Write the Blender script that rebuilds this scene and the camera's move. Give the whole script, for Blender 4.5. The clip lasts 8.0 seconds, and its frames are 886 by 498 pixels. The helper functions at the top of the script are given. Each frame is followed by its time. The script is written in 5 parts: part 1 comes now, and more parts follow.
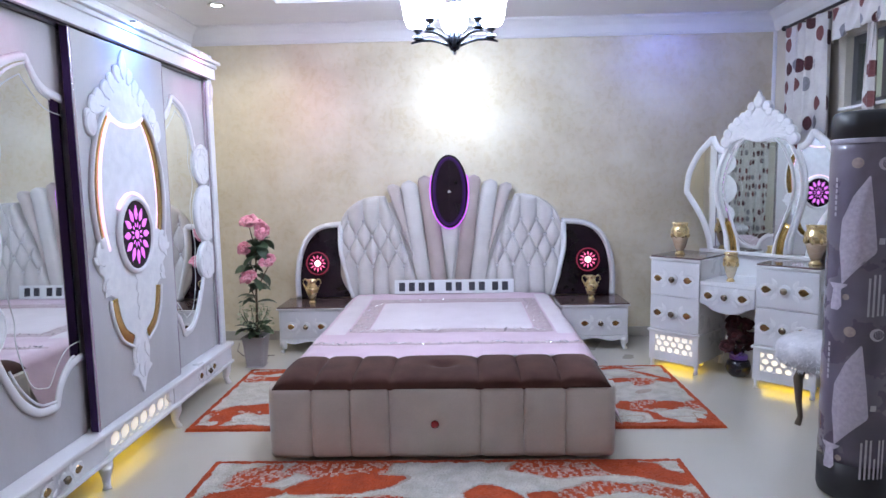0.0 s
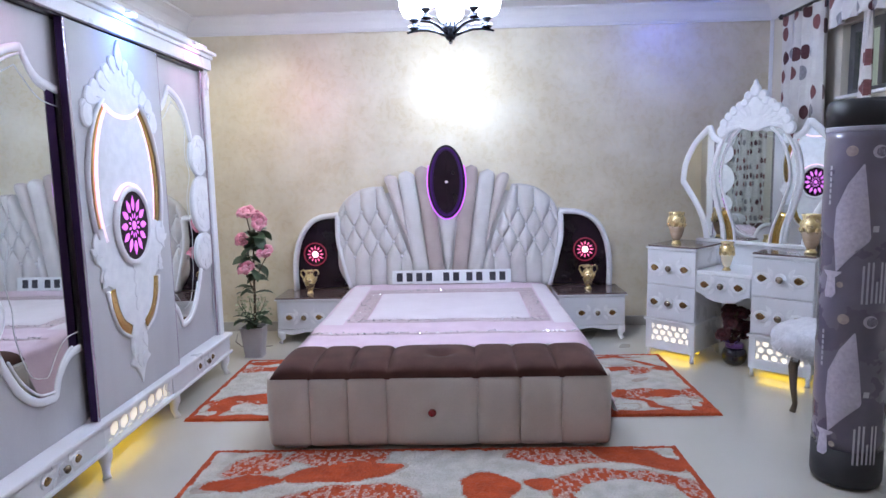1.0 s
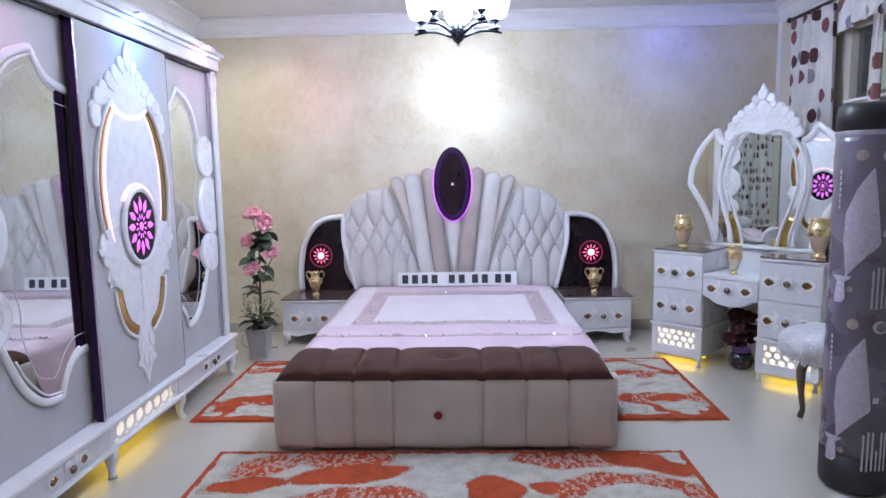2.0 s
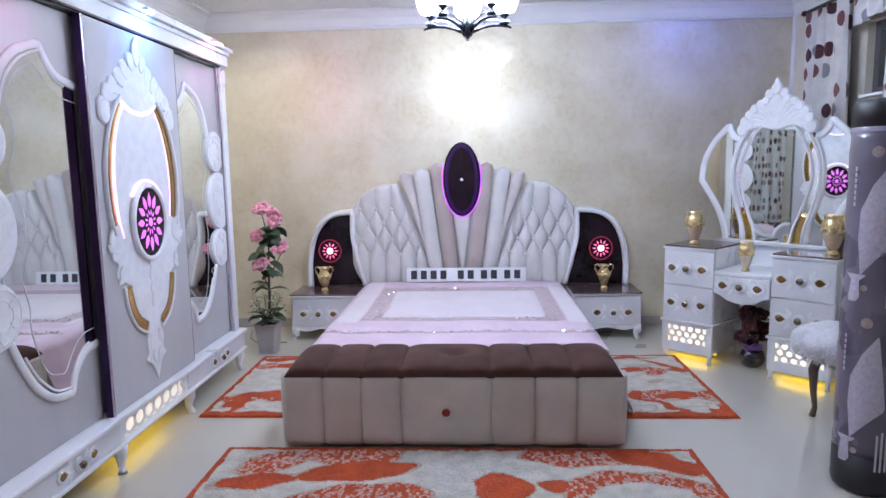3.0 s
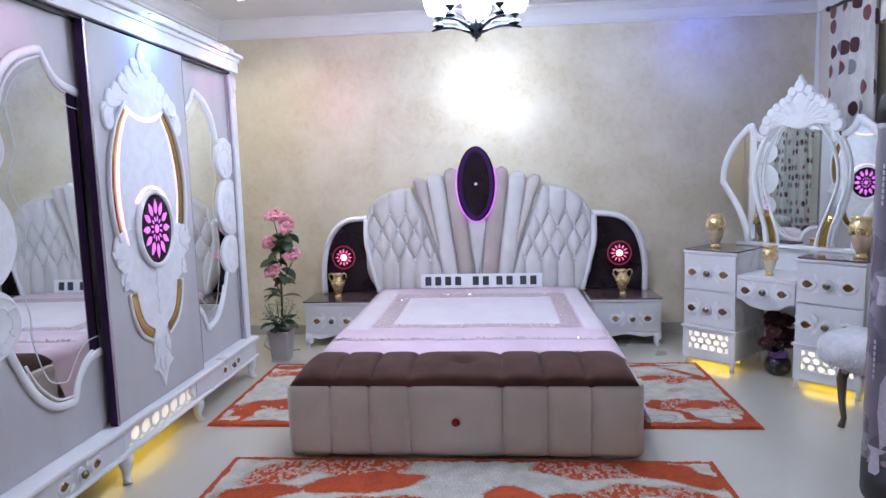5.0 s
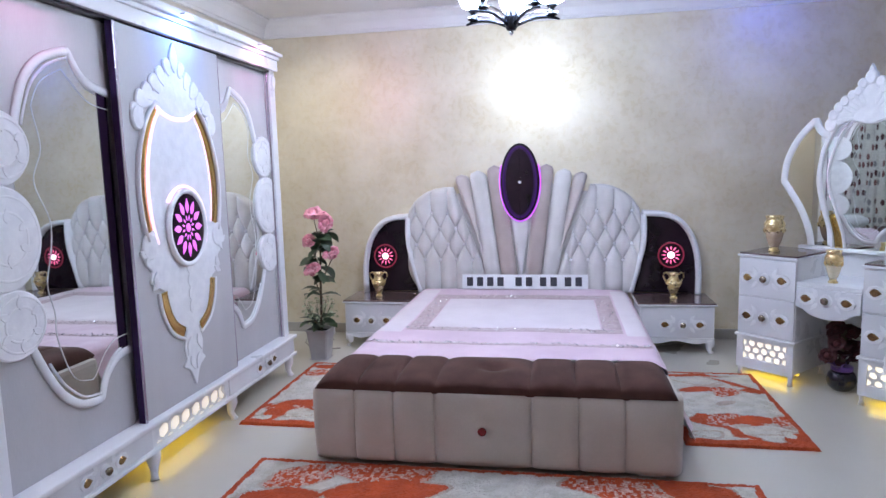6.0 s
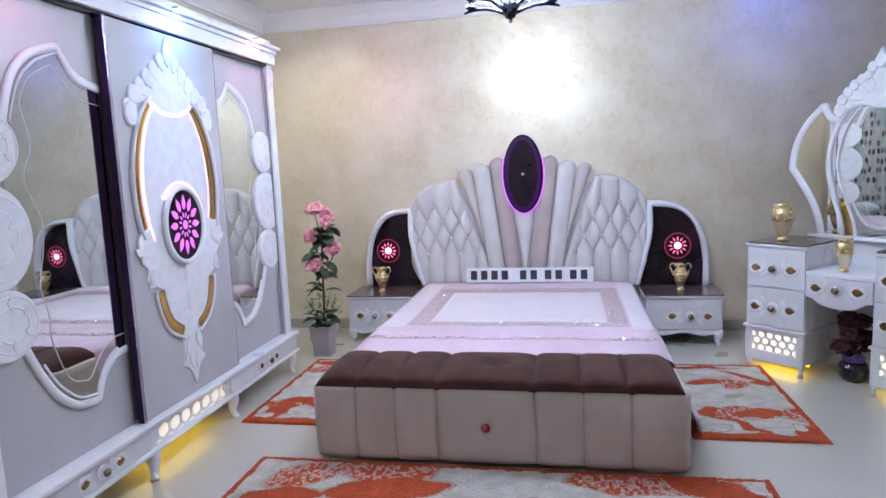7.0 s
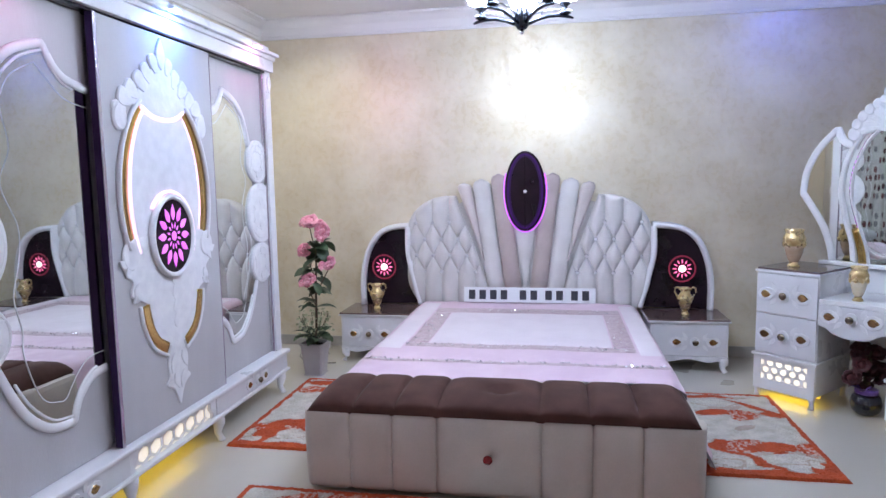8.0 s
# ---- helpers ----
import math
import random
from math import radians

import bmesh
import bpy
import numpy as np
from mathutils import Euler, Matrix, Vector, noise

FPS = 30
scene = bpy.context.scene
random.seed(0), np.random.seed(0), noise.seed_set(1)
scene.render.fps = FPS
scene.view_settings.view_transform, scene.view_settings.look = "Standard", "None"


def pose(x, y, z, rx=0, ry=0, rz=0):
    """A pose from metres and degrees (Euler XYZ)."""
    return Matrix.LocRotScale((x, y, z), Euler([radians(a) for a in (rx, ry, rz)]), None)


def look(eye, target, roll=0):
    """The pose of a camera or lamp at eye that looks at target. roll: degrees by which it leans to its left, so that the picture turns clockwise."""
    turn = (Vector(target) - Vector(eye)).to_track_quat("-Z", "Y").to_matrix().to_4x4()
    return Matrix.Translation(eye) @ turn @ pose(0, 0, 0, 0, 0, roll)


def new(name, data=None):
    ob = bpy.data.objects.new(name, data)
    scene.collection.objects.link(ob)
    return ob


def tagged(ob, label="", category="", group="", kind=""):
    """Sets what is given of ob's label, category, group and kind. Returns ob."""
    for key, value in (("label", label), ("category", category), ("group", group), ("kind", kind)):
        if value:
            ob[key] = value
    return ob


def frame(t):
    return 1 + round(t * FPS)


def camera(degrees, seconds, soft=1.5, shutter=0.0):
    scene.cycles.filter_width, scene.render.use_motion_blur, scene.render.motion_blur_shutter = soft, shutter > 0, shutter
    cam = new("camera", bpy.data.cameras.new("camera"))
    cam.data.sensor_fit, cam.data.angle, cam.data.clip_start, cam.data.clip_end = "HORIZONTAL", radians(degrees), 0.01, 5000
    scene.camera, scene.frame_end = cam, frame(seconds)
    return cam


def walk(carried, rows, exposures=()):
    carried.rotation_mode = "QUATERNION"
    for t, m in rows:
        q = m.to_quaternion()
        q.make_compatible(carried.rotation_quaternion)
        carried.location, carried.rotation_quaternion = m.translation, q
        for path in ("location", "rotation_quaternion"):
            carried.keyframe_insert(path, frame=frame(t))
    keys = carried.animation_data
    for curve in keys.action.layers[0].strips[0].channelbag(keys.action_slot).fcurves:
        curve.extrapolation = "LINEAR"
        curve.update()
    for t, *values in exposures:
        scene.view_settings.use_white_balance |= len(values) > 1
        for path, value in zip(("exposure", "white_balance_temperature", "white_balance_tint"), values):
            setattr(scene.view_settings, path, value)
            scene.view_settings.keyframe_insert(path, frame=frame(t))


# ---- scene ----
cam = camera(69.2, 8.0)
PATH = [
    (0, (0.064, 0.084, 1.424), (0.002, 2.071, 1.206), -1.1),
    (0.5, (0.065, 0.075, 1.418), (0.004, 2.059, 1.175), -1.4),
    (1, (0.074, 0.073, 1.417), (0.016, 2.057, 1.172), -1.3),
    (1.2, (0.076, 0.074, 1.416), (0.018, 2.058, 1.17), -1.3),
    (2.3, (0.059, 0.082, 1.421), (-0.023, 2.067, 1.184), -0.9),
    (2.5, (0.065, 0.086, 1.43), (-0.026, 2.069, 1.188), -0.9),
    (3, (0.066, 0.096, 1.428), (-0.035, 2.077, 1.172), -1.0),
    (3.5, (0.064, 0.11, 1.426), (-0.042, 2.089, 1.157), -1.0),
    (4, (0.062, 0.108, 1.421), (-0.043, 2.088, 1.155), -0.6),
    (4.5, (0.073, 0.123, 1.418), (-0.039, 2.104, 1.168), -0.6),
    (4.7, (0.09, 0.14, 1.407), (-0.04, 2.122, 1.169), -1.1),
    (5.8, (0.26, 0.301, 1.42), (-0.064, 2.261, 1.184), -1.3),
    (6, (0.276, 0.315, 1.423), (-0.083, 2.267, 1.181), -1.6),
    (6.5, (0.302, 0.337, 1.415), (-0.077, 2.286, 1.179), -2.0),
    (7, (0.299, 0.378, 1.412), (-0.083, 2.324, 1.153), -2.5),
    (7.5, (0.246, 0.465, 1.413), (-0.13, 2.416, 1.187), -1.8),
    (8, (0.208, 0.525, 1.413), (-0.144, 2.482, 1.199), -1.0),
]
walk(cam, [(t, look(eye, target, roll)) for t, eye, target, roll in PATH])

# ---- world and light ----
world = bpy.data.worlds.new("world")
scene.world = world
world.use_nodes = True
wn = world.node_tree.nodes
sky = wn.new("ShaderNodeTexSky")
sky.sky_type, sky.sun_disc, sky.sun_elevation, sky.sun_rotation = "NISHITA", False, radians(30), radians(120)
world.node_tree.links.new(sky.outputs[0], wn["Background"].inputs[0])
wn["Background"].inputs[1].default_value = 0.06
EXPOSURE = 0.03
scene.view_settings.exposure = EXPOSURE

CHANDELIER_POWER = 72.0
COVE_POWER = 16.0
FILL_WATTS = 26.0


def area_lamp(name, m, size, size_y, watts, colour, spread=180):
    data = bpy.data.lights.new(name, "AREA")
    data.shape, data.size, data.size_y = "RECTANGLE", size, size_y
    data.energy, data.color, data.spread = watts, colour, radians(spread)
    ob = new(name, data)
    ob.matrix_world = m
    return ob


def spot_lamp(name, m, watts, colour, angle=100, blend=0.8, radius=0.03):
    data = bpy.data.lights.new(name, "SPOT")
    data.energy, data.color, data.spot_size, data.spot_blend, data.shadow_soft_size = watts, colour, radians(angle), blend, radius
    ob = new(name, data)
    ob.matrix_world = m
    return ob


# ---- materials ----
def surface(name, c1, c2=None, scale=6.0, rough=0.5, rough2=None, metal=0.0, bump=0.0, bump_scale=80.0, coat=0.0, sheen=0.0,
            fine=120.0, fine_amount=0.06, alpha=1.0, transmission=0.0, stretch=(1, 1, 1), specular=0.5, per_object=0.0):
    """A surface with a coarse and a fine variation of colour, and relief."""
    m = bpy.data.materials.new(name)
    m.use_nodes = True
    n, l = m.node_tree.nodes, m.node_tree.links
    p = n["Principled BSDF"]
    c2 = c2 or tuple(c * 0.88 for c in c1)
    co = n.new("ShaderNodeTexCoord")
    mp = n.new("ShaderNodeMapping")
    mp.inputs["Scale"].default_value = stretch
    l.new(co.outputs["Object"], mp.inputs[0])
    a = n.new("ShaderNodeTexNoise")
    a.inputs["Scale"].default_value, a.inputs["Detail"].default_value = scale, 5
    l.new(mp.outputs[0], a.inputs["Vector"])
    f = n.new("ShaderNodeTexNoise")
    f.inputs["Scale"].default_value, f.inputs["Detail"].default_value = fine, 3
    l.new(mp.outputs[0], f.inputs["Vector"])
    mix = n.new("ShaderNodeMixRGB")
    mix.inputs[1].default_value, mix.inputs[2].default_value = (*c1, 1), (*c2, 1)
    ramp = n.new("ShaderNodeMapRange")
    ramp.inputs[1].default_value, ramp.inputs[2].default_value = 0.35, 0.65
    l.new(a.outputs[0], ramp.inputs[0])
    l.new(ramp.outputs[0], mix.inputs[0])
    grain = n.new("ShaderNodeMapRange")
    grain.inputs[3].default_value, grain.inputs[4].default_value = 1 - fine_amount, 1 + fine_amount
    l.new(f.outputs[0], grain.inputs[0])
    last = grain.outputs[0]
    if per_object:
        info = n.new("ShaderNodeObjectInfo")
        vary = n.new("ShaderNodeMapRange")
        vary.inputs[3].default_value, vary.inputs[4].default_value = 1 - per_object, 1 + per_object
        l.new(info.outputs["Random"], vary.inputs[0])
        times = n.new("ShaderNodeMath")
        times.operation = "MULTIPLY"
        l.new(last, times.inputs[0])
        l.new(vary.outputs[0], times.inputs[1])
        last = times.outputs[0]
    mul = n.new("ShaderNodeVectorMath")
    mul.operation = "SCALE"
    l.new(mix.outputs[0], mul.inputs[0])
    l.new(last, mul.inputs["Scale"])
    l.new(mul.outputs[0], p.inputs["Base Color"])
    if rough2 is None:
        p.inputs["Roughness"].default_value = rough
    else:
        rr = n.new("ShaderNodeMapRange")
        rr.inputs[1].default_value, rr.inputs[2].default_value = 0.3, 0.7
        rr.inputs[3].default_value, rr.inputs[4].default_value = rough, rough2
        l.new(a.outputs[0], rr.inputs[0])
        l.new(rr.outputs[0], p.inputs["Roughness"])
    p.inputs["Metallic"].default_value = metal
    p.inputs["Coat Weight"].default_value = coat
    p.inputs["Coat Roughness"].default_value = 0.08
    p.inputs["Sheen Weight"].default_value = sheen
    p.inputs["Sheen Roughness"].default_value = 0.4
    p.inputs["Alpha"].default_value = alpha
    p.inputs["Specular IOR Level"].default_value = specular
    p.inputs["Transmission Weight"].default_value = transmission
    if bump:
        b = n.new("ShaderNodeTexNoise")
        b.inputs["Scale"].default_value, b.inputs["Detail"].default_value = bump_scale, 4
        l.new(mp.outputs[0], b.inputs["Vector"])
        bb = n.new("ShaderNodeBump")
        bb.inputs["Strength"].default_value, bb.inputs["Distance"].default_value = bump, 0.004
        l.new(b.outputs[0], bb.inputs["Height"])
        l.new(bb.outputs[0], p.inputs["Normal"])
    return m


def glow(name, colour, strength, base=None):
    m = bpy.data.materials.new(name)
    m.use_nodes = True
    p = m.node_tree.nodes["Principled BSDF"]
    p.inputs["Base Color"].default_value = (*(base or [min(1, c * 0.6 + 0.2) for c in colour]), 1)
    p.inputs["Emission Color"].default_value = (*colour, 1)
    p.inputs["Emission Strength"].default_value = strength
    p.inputs["Specular IOR Level"].default_value = 0.15 if base else 0.5
    return m


def pearl_wall():
    """Cream pearl plaster: trowelled flakes that shine more than the ground between them."""
    m = surface("pearl_plaster", (0.63, 0.54, 0.37), (0.745, 0.67, 0.52), 3.0, 0.55, bump=0.045, bump_scale=34, fine=22, fine_amount=0.07)
    n, l = m.node_tree.nodes, m.node_tree.links
    p = n["Principled BSDF"]
    mp = [k for k in n if k.type == "MAPPING"][0]
    warp = n.new("ShaderNodeTexNoise")
    warp.inputs["Scale"].default_value, warp.inputs["Detail"].default_value = 7, 3
    l.new(mp.outputs[0], warp.inputs["Vector"])
    add = n.new("ShaderNodeMixRGB")
    add.blend_type, add.inputs[0].default_value = "LINEAR_LIGHT", 0.09
    l.new(mp.outputs[0], add.inputs[1])
    l.new(warp.outputs["Color"], add.inputs[2])
    v = n.new("ShaderNodeTexNoise")
    v.inputs["Scale"].default_value, v.inputs["Detail"].default_value, v.inputs["Roughness"].default_value = 19, 4.0, 0.6
    l.new(add.outputs[0], v.inputs["Vector"])
    mask = n.new("ShaderNodeMapRange")
    mask.inputs[1].default_value, mask.inputs[2].default_value = 0.44, 0.465
    l.new(v.outputs[0], mask.inputs[0])
    rough = n.new("ShaderNodeMapRange")
    rough.inputs[3].default_value, rough.inputs[4].default_value = 0.60, 0.42
    l.new(mask.outputs[0], rough.inputs[0])
    l.new(rough.outputs[0], p.inputs["Roughness"])
    metal = n.new("ShaderNodeMapRange")
    metal.inputs[3].default_value, metal.inputs[4].default_value = 0.0, 0.46
    l.new(mask.outputs[0], metal.inputs[0])
    l.new(metal.outputs[0], p.inputs["Metallic"])
    relief = n.new("ShaderNodeBump")
    relief.inputs["Strength"].default_value, relief.inputs["Distance"].default_value = 0.15, 0.009
    l.new(v.outputs[0], relief.inputs["Height"])
    l.new(p.inputs["Normal"].links[0].from_socket, relief.inputs["Normal"])
    l.new(relief.outputs[0], p.inputs["Normal"])
    base = p.inputs["Base Color"].links[0].from_socket
    lift = n.new("ShaderNodeMixRGB")
    lift.blend_type, lift.inputs[2].default_value = "MIX", (0.83, 0.80, 0.74, 1)
    part_mask = n.new("ShaderNodeMath")
    part_mask.operation, part_mask.inputs[1].default_value = "MULTIPLY", 0.20
    l.new(mask.outputs[0], part_mask.inputs[0])
    l.new(part_mask.outputs[0], lift.inputs[0])
    l.new(base, lift.inputs[1])
    l.new(lift.outputs[0], p.inputs["Base Color"])
    return m


def printed_cloth():
    """Thin white curtain cloth printed with maroon and grey discs."""
    m = surface("printed_curtain_cloth", (0.74, 0.71, 0.68), (0.66, 0.62, 0.60), 12, 0.85, bump=0.1, bump_scale=300, sheen=0.3)
    n, l = m.node_tree.nodes, m.node_tree.links
    p = n["Principled BSDF"]
    uv = n.new("ShaderNodeUVMap")
    v = n.new("ShaderNodeTexVoronoi")
    v.voronoi_dimensions, v.inputs["Scale"].default_value, v.inputs["Randomness"].default_value = "2D", 6.6, 0.45
    l.new(uv.outputs[0], v.inputs["Vector"])
    disc = n.new("ShaderNodeMapRange")
    disc.inputs[1].default_value, disc.inputs[2].default_value = 0.36, 0.33
    l.new(v.outputs["Distance"], disc.inputs[0])
    rings = n.new("ShaderNodeTexNoise")
    rings.inputs["Scale"].default_value = 60
    l.new(uv.outputs[0], rings.inputs["Vector"])
    sep = n.new("ShaderNodeSeparateColor")
    l.new(v.outputs["Color"], sep.inputs[0])
    pick = n.new("ShaderNodeValToRGB")
    pick.color_ramp.interpolation = "CONSTANT"
    for pos, c in ((0.0, (0.09, 0.03, 0.035)), (0.35, (0.20, 0.07, 0.07)), (0.65, (0.27, 0.26, 0.28))):
        e = pick.color_ramp.elements.new(pos) if pos else pick.color_ramp.elements[0]
        e.color = (*c, 1)
    pick.color_ramp.elements[-1].color = (0.14, 0.06, 0.06, 1)
    l.new(sep.outputs[0], pick.inputs[0])
    blotch = n.new("ShaderNodeMixRGB")
    blotch.blend_type, blotch.inputs[0].default_value = "OVERLAY", 0.5
    l.new(pick.outputs[0], blotch.inputs[1])
    l.new(rings.outputs[0], blotch.inputs[2])
    base = p.inputs["Base Color"].links[0].from_socket
    mix = n.new("ShaderNodeMixRGB")
    keep = n.new("ShaderNodeMath")
    keep.operation, keep.inputs[1].default_value = "GREATER_THAN", 0.30
    l.new(sep.outputs[1], keep.inputs[0])
    shown = n.new("ShaderNodeMath")
    shown.operation = "MULTIPLY"
    l.new(disc.outputs[0], shown.inputs[0])
    l.new(keep.outputs[0], shown.inputs[1])
    l.new(shown.outputs[0], mix.inputs[0])
    l.new(base, mix.inputs[1])
    l.new(blotch.outputs[0], mix.inputs[2])
    l.new(mix.outputs[0], p.inputs["Base Color"])
    return m


M = {
    "wall": pearl_wall(),
    "plain_wall": surface("plain_plaster", (0.66, 0.60, 0.50), (0.72, 0.66, 0.57), 2, 0.55, bump=0.1, bump_scale=60),
    "ceiling": surface("ceiling_paint", (0.80, 0.79, 0.80), (0.76, 0.75, 0.77), 2, 0.7, bump=0.05, bump_scale=90, fine_amount=0.02),
    "crown": surface("plaster_moulding", (0.80, 0.79, 0.80), (0.76, 0.75, 0.77), 3, 0.45, bump=0.05, bump_scale=60, fine_amount=0.02),
    "floor": surface("polished_tile", (0.50, 0.475, 0.42), (0.465, 0.44, 0.385), 1.2, 0.27, 0.31, bump=0.01, bump_scale=15, coat=0.3, fine_amount=0.03),
    "skirting": surface("skirting_tile", (0.45, 0.42, 0.38), (0.40, 0.38, 0.35), 5, 0.3),
    "lacquer": surface("white_lacquer", (0.78, 0.78, 0.80), (0.73, 0.73, 0.75), 4, 0.26, 0.34, bump=0.04, bump_scale=40, fine_amount=0.02),
    "satin": surface("white_satin_lacquer", (0.68, 0.68, 0.71), (0.63, 0.63, 0.66), 5, 0.30, 0.38, bump=0.05, bump_scale=50, fine_amount=0.02),
    "panel": surface("white_grained_foil", (0.49, 0.475, 0.49), (0.445, 0.435, 0.45), 5, 0.38, 0.45, bump=0.18, bump_scale=260, fine=240, fine_amount=0.05, stretch=(1, 1, 0.2)),
    "embossed": surface("white_embossed_leatherette", (0.76, 0.76, 0.79), (0.68, 0.68, 0.71), 16, 0.38, bump=0.7, bump_scale=26, fine_amount=0.03),
    "carved": surface("white_carved_board", (0.78, 0.78, 0.80), (0.70, 0.70, 0.73), 20, 0.32, bump=0.35, bump_scale=42, fine_amount=0.02),
    "gold": surface("gold_mirror_strip", (0.66, 0.46, 0.16), (0.56, 0.38, 0.12), 9, 0.12, 0.22, metal=1.0),
    "antique_gold": surface("antique_gold_gem", (0.36, 0.23, 0.08), (0.18, 0.10, 0.04), 45, 0.2, metal=0.9, coat=0.4),
    "gilt": surface("gilt_ceramic", (0.84, 0.70, 0.42), (0.60, 0.44, 0.20), 22, 0.20, 0.36, metal=0.85, bump=0.4, bump_scale=70),
    "bronze": surface("antique_brass_knob", (0.34, 0.29, 0.22), (0.10, 0.085, 0.07), 50, 0.25, metal=1.0),
    "taupe_glaze": surface("taupe_glaze", (0.50, 0.36, 0.24), (0.56, 0.44, 0.34), 14, 0.22, coat=0.4),
    "cream_glaze": surface("cream_gold_glaze", (0.70, 0.60, 0.42), (0.78, 0.70, 0.55), 18, 0.18, 0.3, metal=0.35, coat=0.5),
    "black": surface("dark_aubergine_gloss", (0.011, 0.006, 0.010), (0.018, 0.009, 0.015), 7, 0.12, 0.20, specular=0.35),
    "edge": surface("violet_aluminium_edge", (0.055, 0.022, 0.10), (0.03, 0.014, 0.055), 3, 0.25, 0.35, metal=0.7, stretch=(1, 1, 0.1)),
    "profile": surface("pale_aluminium_profile", (0.62, 0.58, 0.68), (0.55, 0.5, 0.6), 3, 0.25, metal=0.9),
    "mirror": surface("mirror_silver", (0.76, 0.795, 0.77), (0.75, 0.785, 0.76), 3, 0.015, metal=1.0, fine_amount=0.0),
    "etch": surface("etched_glass_line", (0.62, 0.64, 0.64), (0.56, 0.58, 0.58), 9, 0.4),
    "brown_top": surface("mauve_brown_gloss_top", (0.13, 0.085, 0.085), (0.10, 0.065, 0.065), 4, 0.10, 0.18, coat=0.4),
    "white_vinyl": surface("white_leatherette", (0.62, 0.60, 0.59), (0.56, 0.54, 0.53), 6, 0.36, 0.46, bump=0.14, bump_scale=220, fine_amount=0.03),
    "pale_taupe": surface("pale_taupe_velvet", (0.56, 0.50, 0.48), (0.50, 0.45, 0.43), 6, 0.6, bump=0.12, bump_scale=260, sheen=0.3),
    "taupe_vinyl": surface("taupe_velvet", (0.42, 0.35, 0.33), (0.37, 0.31, 0.29), 6, 0.6, bump=0.12, bump_scale=260, sheen=0.4),
    "greige_velvet": surface("greige_velvet", (0.535, 0.485, 0.435), (0.47, 0.425, 0.38), 5, 0.75, bump=0.1, bump_scale=320, sheen=0.3),
    "brown_velvet": surface("brown_velvet", (0.082, 0.038, 0.031), (0.055, 0.024, 0.020), 7, 0.8, bump=0.12, bump_scale=300, sheen=0.06, specular=0.15),
    "quilt": surface("pale_pink_satin", (0.68, 0.52, 0.61), (0.61, 0.45, 0.55), 4, 0.42, 0.5, bump=0.15, bump_scale=35, sheen=0.2),
    "quilt_white": surface("white_satin", (0.71, 0.64, 0.69), (0.66, 0.59, 0.64), 5, 0.42, bump=0.15, bump_scale=40, sheen=0.2),
    "sequin_band": surface("mauve_sequin_band", (0.45, 0.33, 0.36), (0.54, 0.43, 0.46), 30, 0.4, metal=0.15, bump=0.8, bump_scale=180, fine_amount=0.2),
    "sparkle": surface("silver_sequin", (0.9, 0.88, 0.9), (0.8, 0.78, 0.82), 8, 0.08, metal=1.0),
    "crystal": surface("crystal_button", (0.95, 0.94, 0.96), (0.85, 0.84, 0.88), 60, 0.05, metal=0.3),
    "red_gem": surface("red_gem", (0.30, 0.008, 0.012), (0.18, 0.006, 0.008), 60, 0.25, coat=0.4),
    "rug_cream": surface("cream_shag", (0.50, 0.475, 0.43), (0.40, 0.375, 0.335), 14, 0.95, bump=1.0, bump_scale=150, fine=140, fine_amount=0.25),
    "rug_orange": surface("burnt_orange_shag", (0.43, 0.062, 0.012), (0.33, 0.045, 0.010), 12, 0.95, bump=1.0, bump_scale=150, fine=140, fine_amount=0.3),
    "rug_fleck": surface("flecked_orange_shag", (0.36, 0.12, 0.085), (0.52, 0.37, 0.32), 60, 0.95, bump=1.0, bump_scale=150, fine=120, fine_amount=0.4),
    "rug_line": surface("grey_carved_shag", (0.40, 0.33, 0.29), (0.32, 0.26, 0.22), 20, 0.95, bump=1.0, bump_scale=150),
    "leaf": surface("dark_leaf", (0.065, 0.105, 0.05), (0.042, 0.07, 0.036), 30, 0.5, per_object=0.3),
    "stem": surface("brown_stem", (0.10, 0.075, 0.04), (0.07, 0.05, 0.03), 40, 0.7),
    "rose": surface("pink_silk_petal", (0.78, 0.38, 0.45), (0.58, 0.14, 0.22), 30, 0.6, sheen=0.3, per_object=0.25),
    "white_flower": surface("cream_silk_flower", (0.50, 0.52, 0.38), (0.36, 0.40, 0.25), 40, 0.6),
    "pot": surface("grey_ceramic_pot", (0.40, 0.385, 0.39), (0.35, 0.33, 0.34), 8, 0.45, bump=0.1, bump_scale=60),
    "soil": surface("potting_moss", (0.05, 0.05, 0.03), (0.03, 0.03, 0.02), 60, 0.95, bump=0.8, bump_scale=120),
    "red_petal": surface("dark_red_silk_petal", (0.075, 0.007, 0.011), (0.04, 0.005, 0.008), 30, 0.7, sheen=0.03, per_object=0.2),
    "black_pot": surface("black_glazed_pot", (0.015, 0.015, 0.022), (0.02, 0.018, 0.03), 9, 0.12, coat=0.5),
    "ribbon": surface("violet_ribbon", (0.16, 0.08, 0.32), (0.12, 0.05, 0.26), 20, 0.35, sheen=0.3),
    "fur": surface("white_faux_fur", (0.68, 0.67, 0.70), (0.56, 0.55, 0.59), 18, 0.95, bump=1.0, bump_scale=90, sheen=0.6, fine_amount=0.15),
    "dark_wood": surface("dark_walnut", (0.15, 0.11, 0.08), (0.09, 0.065, 0.045), 6, 0.4, stretch=(8, 8, 1)),
    "wrap": surface("printed_dark_plastic_wrap", (0.10, 0.088, 0.125), (0.15, 0.13, 0.185), 4, 0.22, 0.34, bump=0.35, bump_scale=14, coat=0.7),
